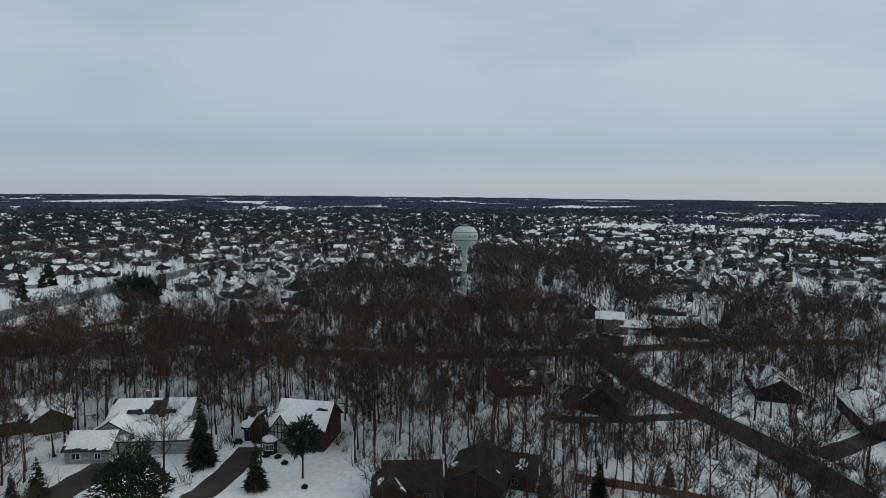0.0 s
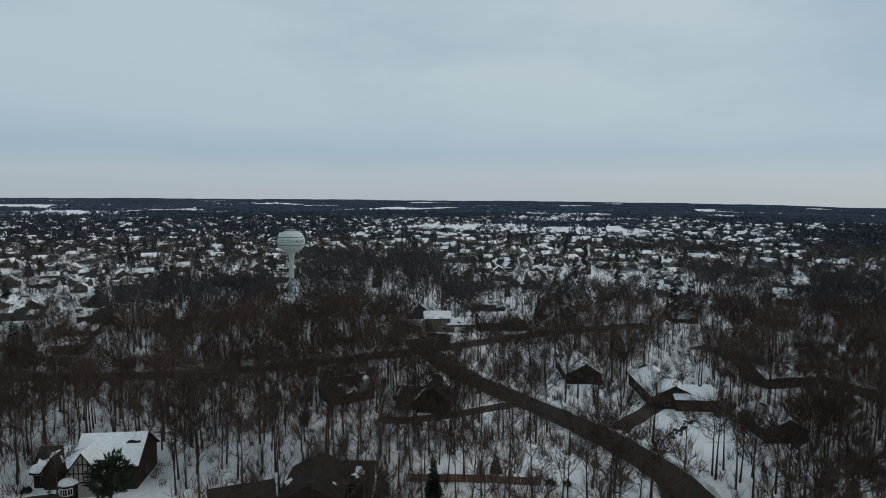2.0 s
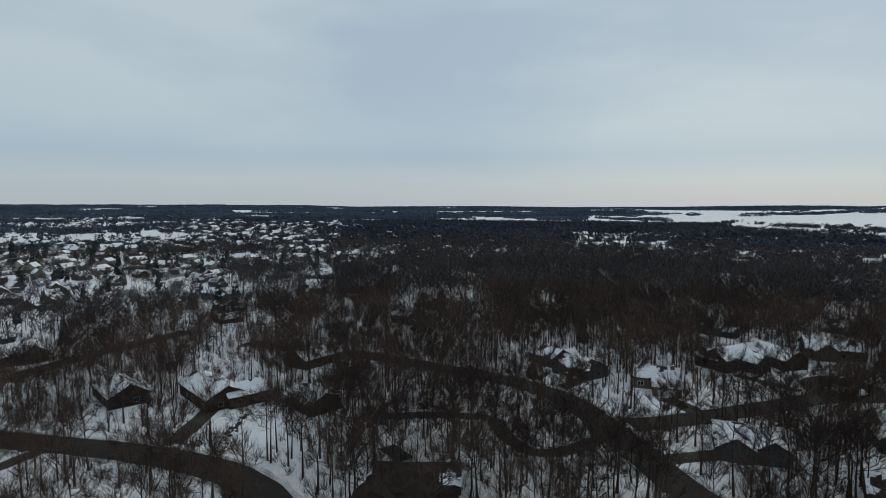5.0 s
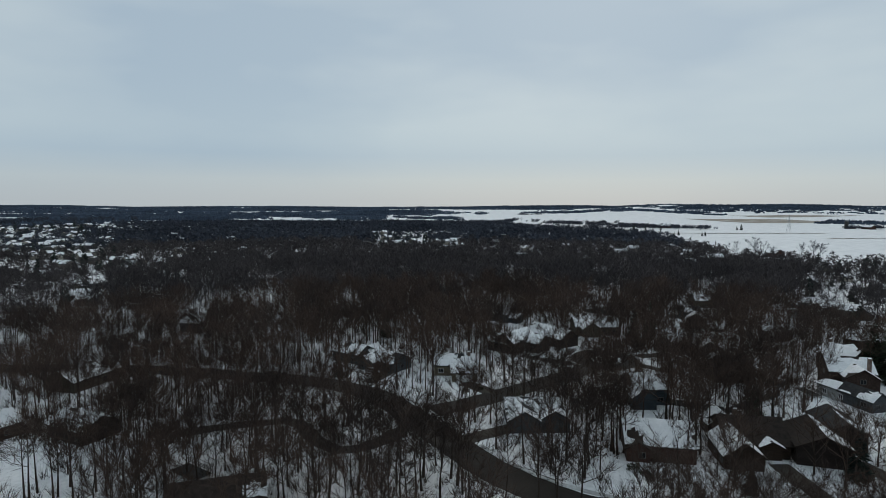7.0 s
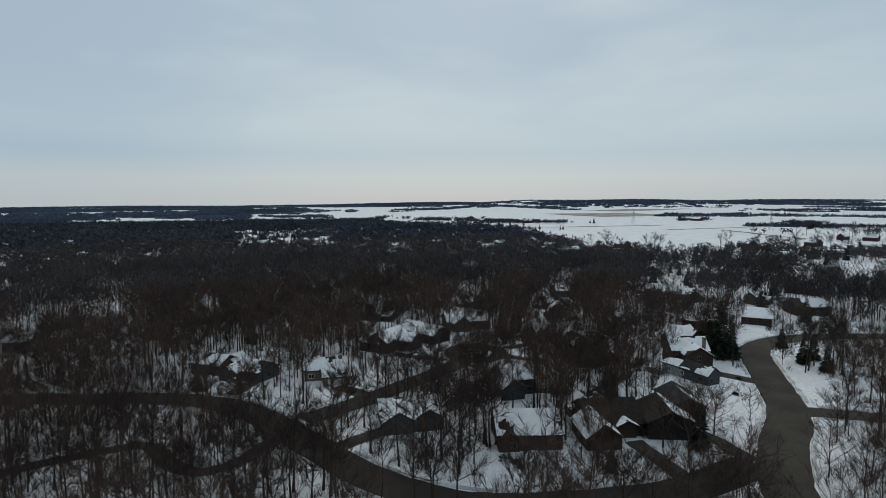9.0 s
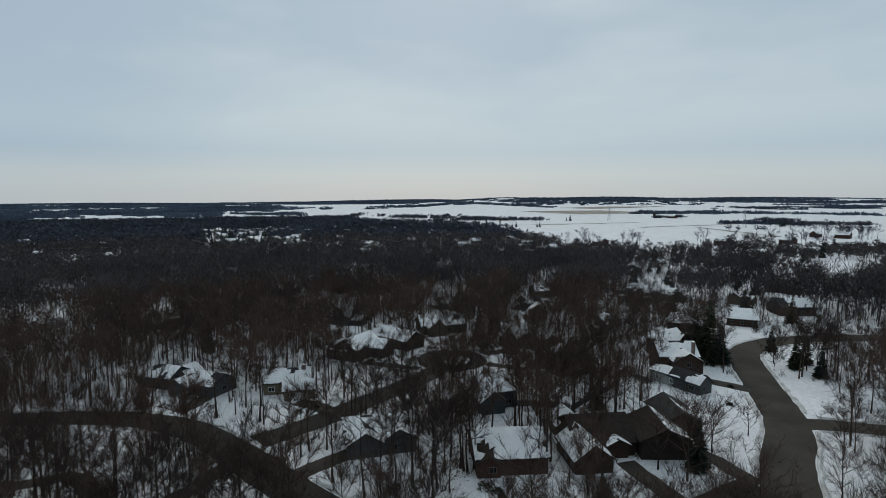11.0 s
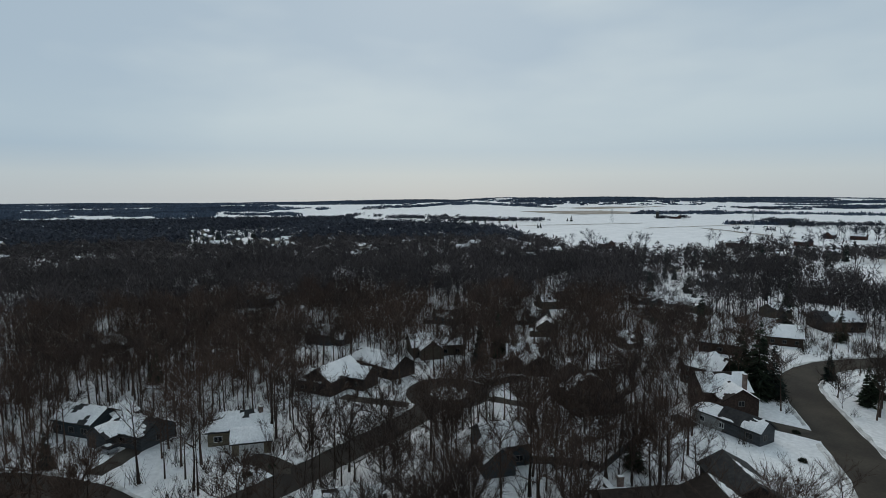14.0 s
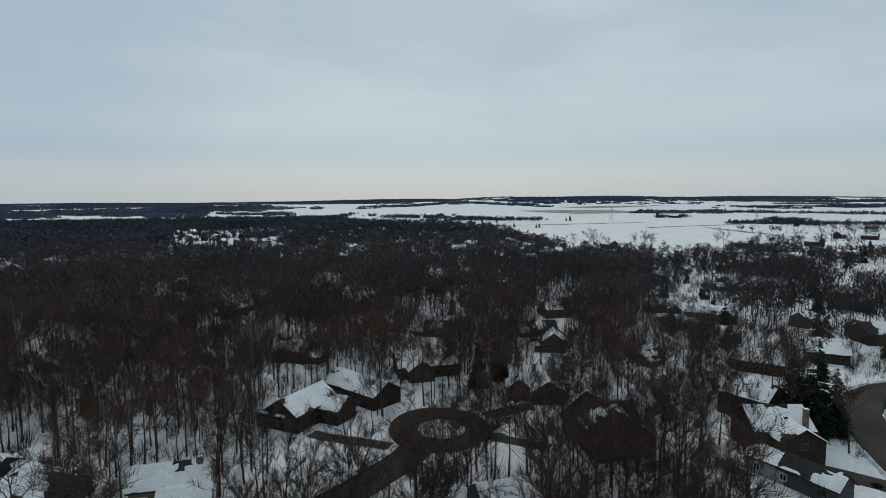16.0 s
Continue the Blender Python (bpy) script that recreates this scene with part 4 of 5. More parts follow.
# ---- water tower ----
def water_tower(x, y):
    base = tagged(new("water_tower"), "pale green water tower with a round tank on a slim stem", "water tower")
    base.matrix_world = pose(x, y, 0)
    R, zc, hh = 6.95, 29.4, 5.5
    bm = bmesh.new()
    prof = []
    for i in range(25):
        a = math.pi * i / 24 - math.pi / 2
        r = R * max(math.cos(a), 0.0) ** 0.82
        z = zc + (hh if a > 0 else hh * 1.12) * math.sin(a)
        if a < 0 and r < 2.2:
            continue
        prof.append((max(r, 0.15), z))
    lathe(bm, prof, 48)
    part("tank", bm, TOWER, base)
    bm = bmesh.new()
    lathe(bm, [(2.7, -0.3), (2.4, 0.6), (1.8, 3.5), (1.45, 7.0), (1.3, 11.0), (1.3, 20.5), (1.9, 22.6), (2.6, 24.0)], 32)
    part("stem", bm, TOWER, base)
    for z in (zc + 2.2, zc - 1.9):
        r = R * math.cos(math.asin((z - zc) / (hh if z > zc else hh * 1.12))) ** 0.82
        bm = bmesh.new()
        lathe(bm, [(r - 0.1, z - 0.16), (r + 0.05, z - 0.16), (r + 0.05, z + 0.16), (r - 0.1, z + 0.16)], 48)
        part("stripe", bm, TOWER_GREEN, base, "thin green stripe round the tank")
    bm = bmesh.new()
    lathe(bm, [(1.5, zc + hh - 0.15), (1.5, zc + hh + 0.1), (1.3, zc + hh + 0.5), (0.4, zc + hh + 0.6)], 20)
    part("hatch", bm, TOWER, base)
    for i in range(10):
        a = 2 * math.pi * i / 10
        bm = bmesh.new()
        c, s = 2.6 * math.cos(a), 2.6 * math.sin(a)
        box(bm, c - 0.08, c + 0.08, s - 0.08, s + 0.08, zc + hh - 0.9, zc + hh + 0.7)
        part("aerial" if i % 3 == 0 else "railing_post", bm, STEEL, base)
    bm = bmesh.new()
    lathe(bm, [(2.68, zc + hh + 0.45), (2.68, zc + hh + 0.55), (2.56, zc + hh + 0.55), (2.56, zc + hh + 0.45)], 24)
    part("railing", bm, STEEL, base)
    # lettering round the tank
    word = "FITCHBURG"
    face = math.atan2(-y, -x)
    for i, ch in enumerate(word):
        cu = bpy.data.curves.new("letter", "FONT")
        cu.body, cu.size, cu.extrude, cu.align_x, cu.align_y = ch, 1.8, 0.03, "CENTER", "CENTER"
        me_ob = new("letter_curve", cu)
        bpy.context.view_layer.update()
        me = bpy.data.meshes.new_from_object(me_ob.evaluated_get(bpy.context.evaluated_depsgraph_get()))
        bpy.data.objects.remove(me_ob)
        me.materials.clear()
        me.materials.append(TOWER_GREEN)
        a = face - 0.66 + i * 0.21
        ob = new("letter", me)
        ob.parent = base
        ob.matrix_local = Matrix.Translation((6.99 * math.cos(a), 6.99 * math.sin(a), zc + 0.15)) @ pose(0, 0, 0, 90, 0, math.degrees(a) + 90)
    FOOT.append((x, y, 8))


water_tower(11.6, 309)


# ---- fences ----
def board_fence(label, points, height, mat, step=2.4, name="fence"):
    base = tagged(new(name), label, "fence")
    base.matrix_world = pose(points[0][0], points[0][1], 0)
    o = np.array(points[0], float)
    c = smooth(points, step) - o
    bm = bmesh.new()
    box(bm, -0.5, 0.5, -0.02, 0.02, 0.05, height, 0.01)
    board = bpy.data.meshes.new("board")
    bm.to_mesh(board)
    bm.free()
    board.materials.append(mat)
    for a, b in zip(c, c[1:]):
        d = b - a
        ang = math.degrees(math.atan2(d[1], d[0]))
        ln = float(np.linalg.norm(d))
        m = pose(a[0], a[1], 0, 0, 0, ang)
        n = max(3, int(ln / 0.3))
        for i in range(n):
            o = new("board", board)
            o.parent = base
            o.matrix_local = m @ Matrix.Translation((ln * (i + 0.5) / n, 0, -0.04 * (i % 2))) @ Matrix.Diagonal((ln / n * 0.93, 1, 1, 1))
        for z in (0.3, height - 0.3):
            bm = bmesh.new()
            box(bm, 0, ln, 0.021, 0.07, z - 0.05, z + 0.05)
            put(part("rail", bm, mat, base), m)
    for a in c:
        bm = bmesh.new()
        box(bm, -0.07, 0.07, -0.07, 0.07, -0.3, height + 0.1, 0.02)
        put(part("post", bm, mat, base), pose(a[0], a[1], 0))


board_fence("red-brown board fence along a snowy yard", [(24.5, 101), (36, 97.5), (47, 93)], 1.6, FENCE_WOOD)
board_fence("weathered grey board fence behind the houses", [(149, -45), (158, -54), (167, -64)], 1.7, FENCE_GREY)
board_fence("weathered grey board fence behind the houses", [(155, -27), (153, -38), (150, -45)], 1.7, FENCE_GREY)
board_fence("weathered grey board fence behind the houses", [(167, -64), (174, -66), (180, -72)], 1.6, FENCE_GREY)


# ---- suburb houses, repeated ----
def houses_of_the_suburb():
    rng = np.random.default_rng(5)
    kinds = []
    keep = len(FOOT)
    for k in range(8):
        two = k % 3 != 0
        L, W = rng.uniform(11, 16), rng.uniform(8.5, 10.5)
        wm = [SIDING[c] for c in ("brown", "grey", "tan", "white", "tan", "slate", "brown", "grey")][k]
        vols = [(0, 0, L, W, 4.6 if two else 2.9, rng.uniform(2.8, 3.9), 0, [1, 0.85, 1, 0.65, 0.85, 1, 0.9, 0.75][k], [1, 1, 0.7, 1, 0.9, 0.65, 0.8, 1][k]), (L * 0.25, -W * 0.42, 7.5, 6.5, 3.0 if two else 2.8, 2.0, 90, 1, 0.9)]
        if k % 2:
            vols.append((-L / 2 - 2.2, -0.6, 6, 6.5, 2.8, 2.0, 0, 1, 1))
        label = ["single-storey brown house with a snowy roof in the suburb", "two-storey grey house with a snowy roof in the suburb", "two-storey tan house with a snowy roof in the suburb", "low white house with a snowy roof in the suburb", "two-storey tan house with a half-melted snowy roof", "two-storey slate house with a snowy roof in the suburb", "low brown house with patchy snow on its roof", "two-storey grey house with snowy gables in the suburb"][k]
        h = house(label, 0, -400 - 40 * k, 0, vols, wm, [BROWN_ROOF, GREY_ROOF][k % 2], seed=400 + k, skip=0.72, group="suburb houses", chim=(L * 0.3, 0.5, 8.2 if two else 6.3) if k % 2 == 0 else None)
        FOOT[:] = FOOT[:keep]
        kinds.append(h)
    # candidate sites on a jittered grid
    S = []
    g = 24.0
    for i in range(-60, 72):
        for j in range(-34, 78):
            S.append((i * g + (j % 2) * g / 2 + rng.uniform(-11, 11), j * g * 0.9 + rng.uniform(-10, 10)))
    S = np.array(S)
    x, y = S[:, 0], S[:, 1]
    r, az = np.hypot(x, y), np.degrees(np.arctan2(x, y))
    z = zones(x, y)
    dice = rng.random(len(S))
    ok = (az > -52) & (az < 145) & (r > 190) & (r < 1400)
    ok &= ((z == 1) & (dice < np.where(az > 60, 0.45, 0.80))) | ((z == 0) & (dice < np.where(r < 330, 0.34, np.where((az > 80) & (r > 560), 0.30, np.where((az < 66) & (r > 430), 0.20, 0.12)))))
    for curve, w in ROADS.values():
        ok &= curve_distance(x, y, curve) > w / 2 + 11
    for curve, w in DRIVES:
        ok &= curve_distance(x, y, curve) > w / 2 + 9
    for fx, fy, fr in FOOT:
        ok &= np.hypot(x - fx, y - fy) > fr + 10
    ok &= np.hypot(x - COURT[0], y - COURT[1]) > 24
    for lx, ly, lr in LAWNS:
        ok &= np.hypot(x - lx, y - ly) > lr + 6
    ok &= ~((az > 3) & (az < 17) & (r > 290) & (r < 440)) & ~((r < 250) & (az > -16))
    ok &= ~((r < 330) & (az > -14) & (np.degrees(np.arctan2(x - 30, y + 5)) < 113) & (dice > 0.27))
    S, r, z = S[ok], r[ok], z[ok]
    A = 90 * rng.integers(0, 4, len(S)) + 45 * waves(S[:, 0], S[:, 1], 110) + rng.normal(size=len(S)) * 14
    order = np.argsort(r)
    near, far = order[:170], order[170:]
    for i in near:
        h = kinds[rng.integers(len(kinds))]
        copy_thing(h, pose(S[i, 0], S[i, 1], float(ground_z(S[i, 0], S[i, 1])), 0, 0, A[i]) @ Matrix.Scale(rng.uniform(0.66, 0.84), 4))
    for i in order:
        FOOT.append((S[i, 0], S[i, 1], 7.0))
        if z[i] == 0 and r[i] < 900:
            k = (r[i] - 12) / r[i]
            FOOT.append((S[i, 0] * k, S[i, 1] * k, 8.0))
    # farther houses, joined: walls, roofs, snow
    W_, R_, N_ = [], [], []
    for k in range(6):
        L, W, wall, rise = rng.uniform(11, 16), rng.uniform(8.5, 11), [3.0, 5.0, 5.2][k % 3], rng.uniform(3.0, 4.4)
        for store, bm in ((W_, gable_wall(L, W, wall, rise)), (R_, gable_roof(L, W, wall, rise))):
            bmesh.ops.triangulate(bm, faces=bm.faces)
            bm.verts.index_update()
            store.append((np.array([v.co[:] for v in bm.verts]), np.array([[v.index for v in f.verts] for f in bm.faces])))
            bm.free()
        pcs = []
        for side in (1, -1):
            if (k in (0, 5) and side == 1) or (k == 3 and side == -1):
                continue
            half, z0, ex = roof_frame(L, W, wall, rise, 0.45)
            V = np.array([(sx * ex, side * half * u, wall + rise + 0.45 + (z0 - wall - rise) * u) for sx in (-1, 1) for u in (0.0, 0.93)])
            pcs.append((V, np.array([(0, 1, 3), (0, 3, 2)])))
        N_.append(joined(pcs))
    X, Y = S[far, 0], S[far, 1]
    Z = ground_z(X, Y)
    one, ang, pick = rng.uniform(0.58, 0.86, len(far)), np.radians(A[far]), rng.integers(0, 6, len(far))
    for store, mat, name, label in ((W_, SIDING_MIX, "far_house_walls", "walls of many small houses in the distant suburb"), (R_, GREY_ROOF, "far_house_roofs", "roofs of many small houses in the distant suburb"), (N_, SNOW_ROOF, "far_roof_snow", "snow on the roofs of the distant suburb")):
        V, F = placed(store, X, Y, Z, one, ang, pick)
        tagged(soup(name, V, F, mat), label, "houses", kind="stuff")
    for h in kinds:
        for o in (*h.children_recursive, h):
            bpy.data.objects.remove(o)


SIDING_MIX = material("mixed_siding", (0.12, 0.10, 0.08), (0.40, 0.37, 0.31), 0.02, 0.8, fine=0.1, island=0.35)
houses_of_the_suburb()


# ---- trees ----
FX, FY, FR = (np.array(v) for v in zip(*FOOT))


def free_sites(x, y, gap):
    """Which sites stand clear of streets, houses and open snow."""
    ok = np.ones(len(x), bool)
    for curve, w in ROADS.values():
        ok &= curve_distance(x, y, curve) > w / 2 + gap
    for curve, w in DRIVES:
        ok &= curve_distance(x, y, curve) > w / 2 + gap * 0.6
    for i in range(0, len(FX), 200):
        d = np.hypot(x[:, None] - FX[i : i + 200], y[:, None] - FY[i : i + 200]) - FR[i : i + 200]
        ok &= d.min(1) > gap * 0.3
    for lx, ly, lr in LAWNS:
        ok &= np.hypot(x - lx, y - ly) > lr
    ok &= np.hypot(x - COURT[0], y - COURT[1]) > 12.5
    return ok


def grid_sites(rng, x0, x1, y0, y1, g, jitter=0.45):
    X, Y = np.meshgrid(np.arange(x0, x1, g), np.arange(y0, y1, g))
    X, Y = X.ravel(), Y.ravel()
    return X + rng.uniform(-jitter, jitter, len(X)) * g, Y + rng.uniform(-jitter, jitter, len(Y)) * g


def woods():
    rng = np.random.default_rng(17)
    near_kinds = []
    for k in range(11):
        if k < 7:
            t = bare_tree(rng, rng.uniform(14, 18.5), rng.uniform(6.0, 7.6), rng.uniform(0.40, 0.56), 11, 64, 1050, 5, 0.050, 1.75, 0.62, 0.012)
        else:
            t = bare_tree(rng, rng.uniform(10, 13.5), rng.uniform(7.0, 8.8), 0.17, 14, 70, 1050, 5, 0.046, 1.6, 0.62, 0.010)
        tm = soup("trunk", *t[0], BARK)
        cm = soup("crown", *t[1], TWIG)
        near_kinds.append((tm.data, cm.data))
        bpy.data.objects.remove(tm)
        bpy.data.objects.remove(cm)
    mid_kinds = [joined(bare_tree(rng, rng.uniform(13.5, 17.5), rng.uniform(6.2, 7.8), rng.uniform(0.40, 0.54), 8, 12, 410, 3, 0.095, 2.3, 0.75, 0.05)) for _ in range(14)]
    coarse_kinds = [joined(bare_tree(rng, rng.uniform(12.5, 16.5), rng.uniform(6.8, 8.6), rng.uniform(0.38, 0.50), 5, 2, 250, 3, 0.145, 2.7, 0.8, 0.10)) for _ in range(14)]
    far_kinds = [joined(bare_tree(rng, rng.uniform(12.5, 16), rng.uniform(7.0, 9.0), rng.uniform(0.32, 0.44), 2, 0, 82, 3, 0.38, 3.2, 0.9, 0.17)) for _ in range(12)]
    x, y = grid_sites(rng, -420, 470, -420, 470, 4.9)
    r, az = np.hypot(x, y), np.degrees(np.arctan2(x, y))
    z = zones(x, y)
    ahead = (az > -46) & (az < 142)
    dens = np.where(z == 0, np.where(r < 165, 0.97, 0.93) + 0.50 * waves(x, y, 24, 1) + 0.22 * waves(x, y, 48, 3) + 0.30 * waves(x, y, 9), np.where(z == 1, np.where(az < -14, 0.46, 0.60) + 0.30 * waves(x, y, 30, 4), 0.0))
    dens = np.where((np.degrees(np.arctan2(x - 30, y + 5)) > 113) & (r < 260), dens * 0.55, dens)
    dens = np.where(r > 310, dens * np.where(np.degrees(np.arctan2(x, y)) > 50, 0.8, 0.62), dens)
    dens = np.where((z == 0) & (az > 58), dens + 0.3, dens)
    dens = np.where(r < 90, dens * 0.22, dens)
    dens = np.where((z == 0) & (r > 175) & (waves(x, y, 27, 9) > 0.46), dens * 0.12, dens)
    dens = np.where((az > 12) & (az < 40) & (r > 192) & (r < 285), dens * 0.6, dens)
    dens = np.where(ahead, dens, 0.02)
    ok = (rng.random(len(x)) < dens) & free_sites(x, y, 2.2) & (r < 440) & (r > 40) & ~((x > 0) & (x < 110) & (np.abs(y + 5) < 8) & (r < 90))
    x, y = x[ok], y[ok]
    d = np.minimum(np.hypot(x, y), np.hypot(x - 74, y + 10)) + np.where(ahead[ok], 0, 1000)
    order = np.argsort(d)
    near, mid, coarse = order[:300], order[300:1000], order[1000:2400]
    rest = order[2400:]
    yard = (waves(x, y, 15, 5) > 0.45) | (np.degrees(np.arctan2(x, y)) > 112)
    labels = ["tall bare tree with a slim straight trunk in the snow", "wide-crowned bare tree standing in a snowy yard"]
    sites = [(x[i], y[i], rng.integers(7, 11) if yard[i] else rng.integers(0, 7), rng.uniform(0.8, 1.12)) for i in near]
    sites += [(132, -79.5, 8, 0.62), (119, -91, 9, 0.9), (122, -96, 7, 0.85), (176, -115.5, 10, 0.6), (146, -55, 8, 1.05), (164, -55, 2, 1.0), (121, -15.5, 3, 0.85), (114, -34, 7, 0.8), (101, 106, 9, 0.6), (122, -70, 7, 0.38), (113, -12, 8, 0.75), (-4, 98, 9, 0.6), (172, 3, 10, 0.8), (124.5, -67, 9, 1.0), (196, -21, 8, 0.5), (193, -18, 9, 0.42), (198, -24, 7, 0.48), (182, -27, 7, 0.8), (205, -7, 8, 0.8), (178, -19, 9, 0.75), (189, -36, 8, 0.8), (186, -1, 8, 0.8), (207, -33, 9, 0.8), (175, -125, 8, 0.85), (-72, 90, 8, 0.9), (-78, 97, 9, 0.9), (-64, 84, 10, 0.5), (183, -120, 9, 0.85), (189, -127, 10, 0.8), (181, -133, 7, 0.85), (173, -131, 9, 0.8)] + [(px, py, int(k), 0.8) for px, py, k in zip(rng.normal(110, 6, 14), rng.normal(90, 6, 14), rng.integers(4, 9, 14))]
    for u in np.linspace(0, 1, 30):
        sites.append((103.5 + 6 * u + rng.normal() * 1.6, -22 - 44 * u + rng.normal() * 1.5, rng.integers(7, 11), rng.uniform(0.26, 0.42)))
    for u in np.linspace(0, 1, 14):
        sites.append((108 + 16 * u + rng.normal() * 1.5, -4 + 12 * u + rng.normal() * 2, rng.integers(7, 11), rng.uniform(0.28, 0.42)))
    for px, py, k, s in sites:
        base = tagged(new("tree"), labels[int(k >= 7)], "tree", "bare trees of the wood")
        base.matrix_world = pose(px, py, 0, 0, 0, rng.uniform(0, 360)) @ Matrix.Scale(s, 4)
        for nm, me in zip(("trunk", "crown"), near_kinds[k]):
            o = new(nm, me)
            o.parent = base
        if (px, py) in ((113, -12), (-4, 98)):
            base["label"] = "bare oak that keeps its withered brown leaves"
            n = 420
            u = rng.normal(size=(n, 3)) * np.array([3.0, 3.0, 2.6]) + np.array([0, 0, 8.0])
            soup("leaves", *blades(u, rng.normal(size=(n, 3)), rng.uniform(0.3, 0.6, n), rng.uniform(0.25, 0.5, n), rng), DEAD_LEAF, base)
    for idx, kinds, name, label in ((mid, mid_kinds, "woodland", "bare winter woods of many grey-brown trees"), (coarse, coarse_kinds, "woodland_beyond", "dense brown-grey bare woods beyond the near houses"), (rest, far_kinds, "woodland_distant", "dark bare woods in the middle distance")):
        n = len(idx)
        V, F = placed(kinds, x[idx], y[idx], ground_z(x[idx], y[idx]), rng.uniform(0.72, 1.15, n) * np.where(zones(x[idx], y[idx]) == 1, 0.62, 1.0), rng.uniform(0, 6.28, n), rng.integers(0, len(kinds), n))
        tagged(soup(name, V, F, TWIG_PART_HAZED if name == "woodland_distant" else TWIG), label, "woods", kind="stuff")
    # middle distance, and rows of trees along the fields
    small = [clump(rng, rng.uniform(10, 14.5), rng.uniform(4.2, 6.0), 56, 2.1, True) for _ in range(12)]
    tiny = [clump(rng, rng.uniform(10, 14.5), rng.uniform(4.2, 6.0), 21, 2.2) for _ in range(10)]
    x, y = grid_sites(rng, -1000, 1500, -900, 1700, 8.5)
    r, az = np.hypot(x, y), np.degrees(np.arctan2(x, y))
    z = zones(x, y)
    dens = np.where(z == 0, 1.12 + 0.2 * waves(x, y, 70, 2), np.where(z == 1, 0.97 + 0.36 * waves(x, y, 80, 4) + 0.14 * waves(x, y, 24), np.where(az < 52, 0.08 + 0.30 * waves(x, y, 45, 2), 0.0)))
    dens = np.where((az > 72) & (az < 82) & (z == 1) & (r > 600), 0.22, dens)
    ok = (r > 440) & (r < 1750) & (az > -46) & (az < 136) & (rng.random(len(x)) < dens)
    x, y = x[ok], y[ok]
    ok = free_sites(x, y, 2.5)
    x, y = x[ok], y[ok]
    rows = [((583, -165), (581, -262), 13), ((576, -300), (560, -330), 5), ((560, -335), (570, -475), 26), ((1285, -583), (1267, -676), 14), ((1118, -719), (1041, -753), 16), ((1185, -150), (1193, -307), 22), ((668, -520), (640, -600), 12), ((904, -485), (675, -560), 6), ((1500, 40), (1400, -160), 20), ((1100, 10), (1220, -163), 18)]
    rows += [((1396, 8), (1175, -297), 90), ((1053, -673), (919, -667), 30), ((754, -571), (635, -546), 30), ((1979, -1206), (1756, -1234), 26), ((2146, 116), (2211, 16), 14), ((950, -700), (904, -787), 24), ((1165, 146), (1648, 88), 40)]
    hx, hy = [], []
    for (ax, ay), (bx, by), m in rows:
        u = rng.random(m)
        hx.append(ax + (bx - ax) * u + rng.normal(size=m) * 4)
        hy.append(ay + (by - ay) * u + rng.normal(size=m) * 4)
    hx, hy = np.concatenate(hx), np.concatenate(hy)
    tall = np.hypot(hx, hy) < 950
    n = int(tall.sum())
    V, F = placed(mid_kinds[:8], hx[tall], hy[tall], ground_z(hx[tall], hy[tall]), rng.uniform(0.55, 1.15, n), rng.uniform(0, 6.28, n), rng.integers(0, 8, n))
    hx, hy = np.repeat(hx[~tall], 5), np.repeat(hy[~tall], 5)
    n = len(hx)
    hx, hy = hx + rng.normal(size=n) * 7, hy + rng.normal(size=n) * 7
    V, F = joined([(V, F), placed(tiny, hx, hy, ground_z(hx, hy), rng.uniform(0.35, 0.75, n), rng.uniform(0, 6.28, n), rng.integers(0, len(tiny), n))])
    tagged(soup("field_edge_trees", V, F, TWIG_HAZED), "rows of large bare trees along the edges of the snowy fields", "trees", kind="stuff")
    n = len(x)
    az = np.degrees(np.arctan2(x, y))
    near = np.hypot(x, y) < 680
    size = rng.uniform(0.6, 1.1, n) * np.where(zones(x, y) == 1, np.where((az > 8) & (az < 50), 0.62, 0.80), 1.0)
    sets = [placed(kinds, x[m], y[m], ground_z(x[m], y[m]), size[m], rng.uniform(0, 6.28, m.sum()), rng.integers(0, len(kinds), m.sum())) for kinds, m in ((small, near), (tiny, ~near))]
    for (V, F), mat, label in zip(sets, (TWIG_PART_HAZED, TWIG_HAZED), ("bare trees between houses in the middle distance", "bare trees among the distant houses")):
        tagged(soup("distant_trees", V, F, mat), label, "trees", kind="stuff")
    # far country: bands of wood, clumps as rough tufts
    tufts = []
    for k in range(12):
        m, low, high = (24, 4.5, 8.5) if k < 6 else (10, 12, 20)
        P = np.column_stack([rng.uniform(-16, 16, m), rng.uniform(-16, 16, m), rng.uniform(-1, 0.5, m)])
        D = np.column_stack([rng.normal(size=m) * 0.2, rng.normal(size=m) * 0.2, np.ones(m)])
        tufts.append(blades(P, D, rng.uniform(4, 8, m), rng.uniform(low, high, m), rng))
    x, y = grid_sites(rng, -3400, 4800, -3600, 4800, 34)
    r, az = np.hypot(x, y), np.degrees(np.arctan2(x, y))
    z = zones(x, y)
    belt = waves(x, y, 330, 2) + 0.6 * waves(x, y, 120, 5)
    dens = np.where(z == 3, np.where(az < 74, belt + np.where(az > 44, 0.52, 0.36) > 0, np.where(r > 3100, belt > -0.15, belt > 0.45)), 0.0) + np.where((z == 2) & (az > 40), np.where(r > 3100, belt > -0.15, (r > 1700) & (belt > 0.5)), 0.0)
    ok = (r > 1050) & (r < 4850) & (az > -46) & (az < 136) & (rng.random(len(x)) < dens)
    x, y = x[ok], y[ok]
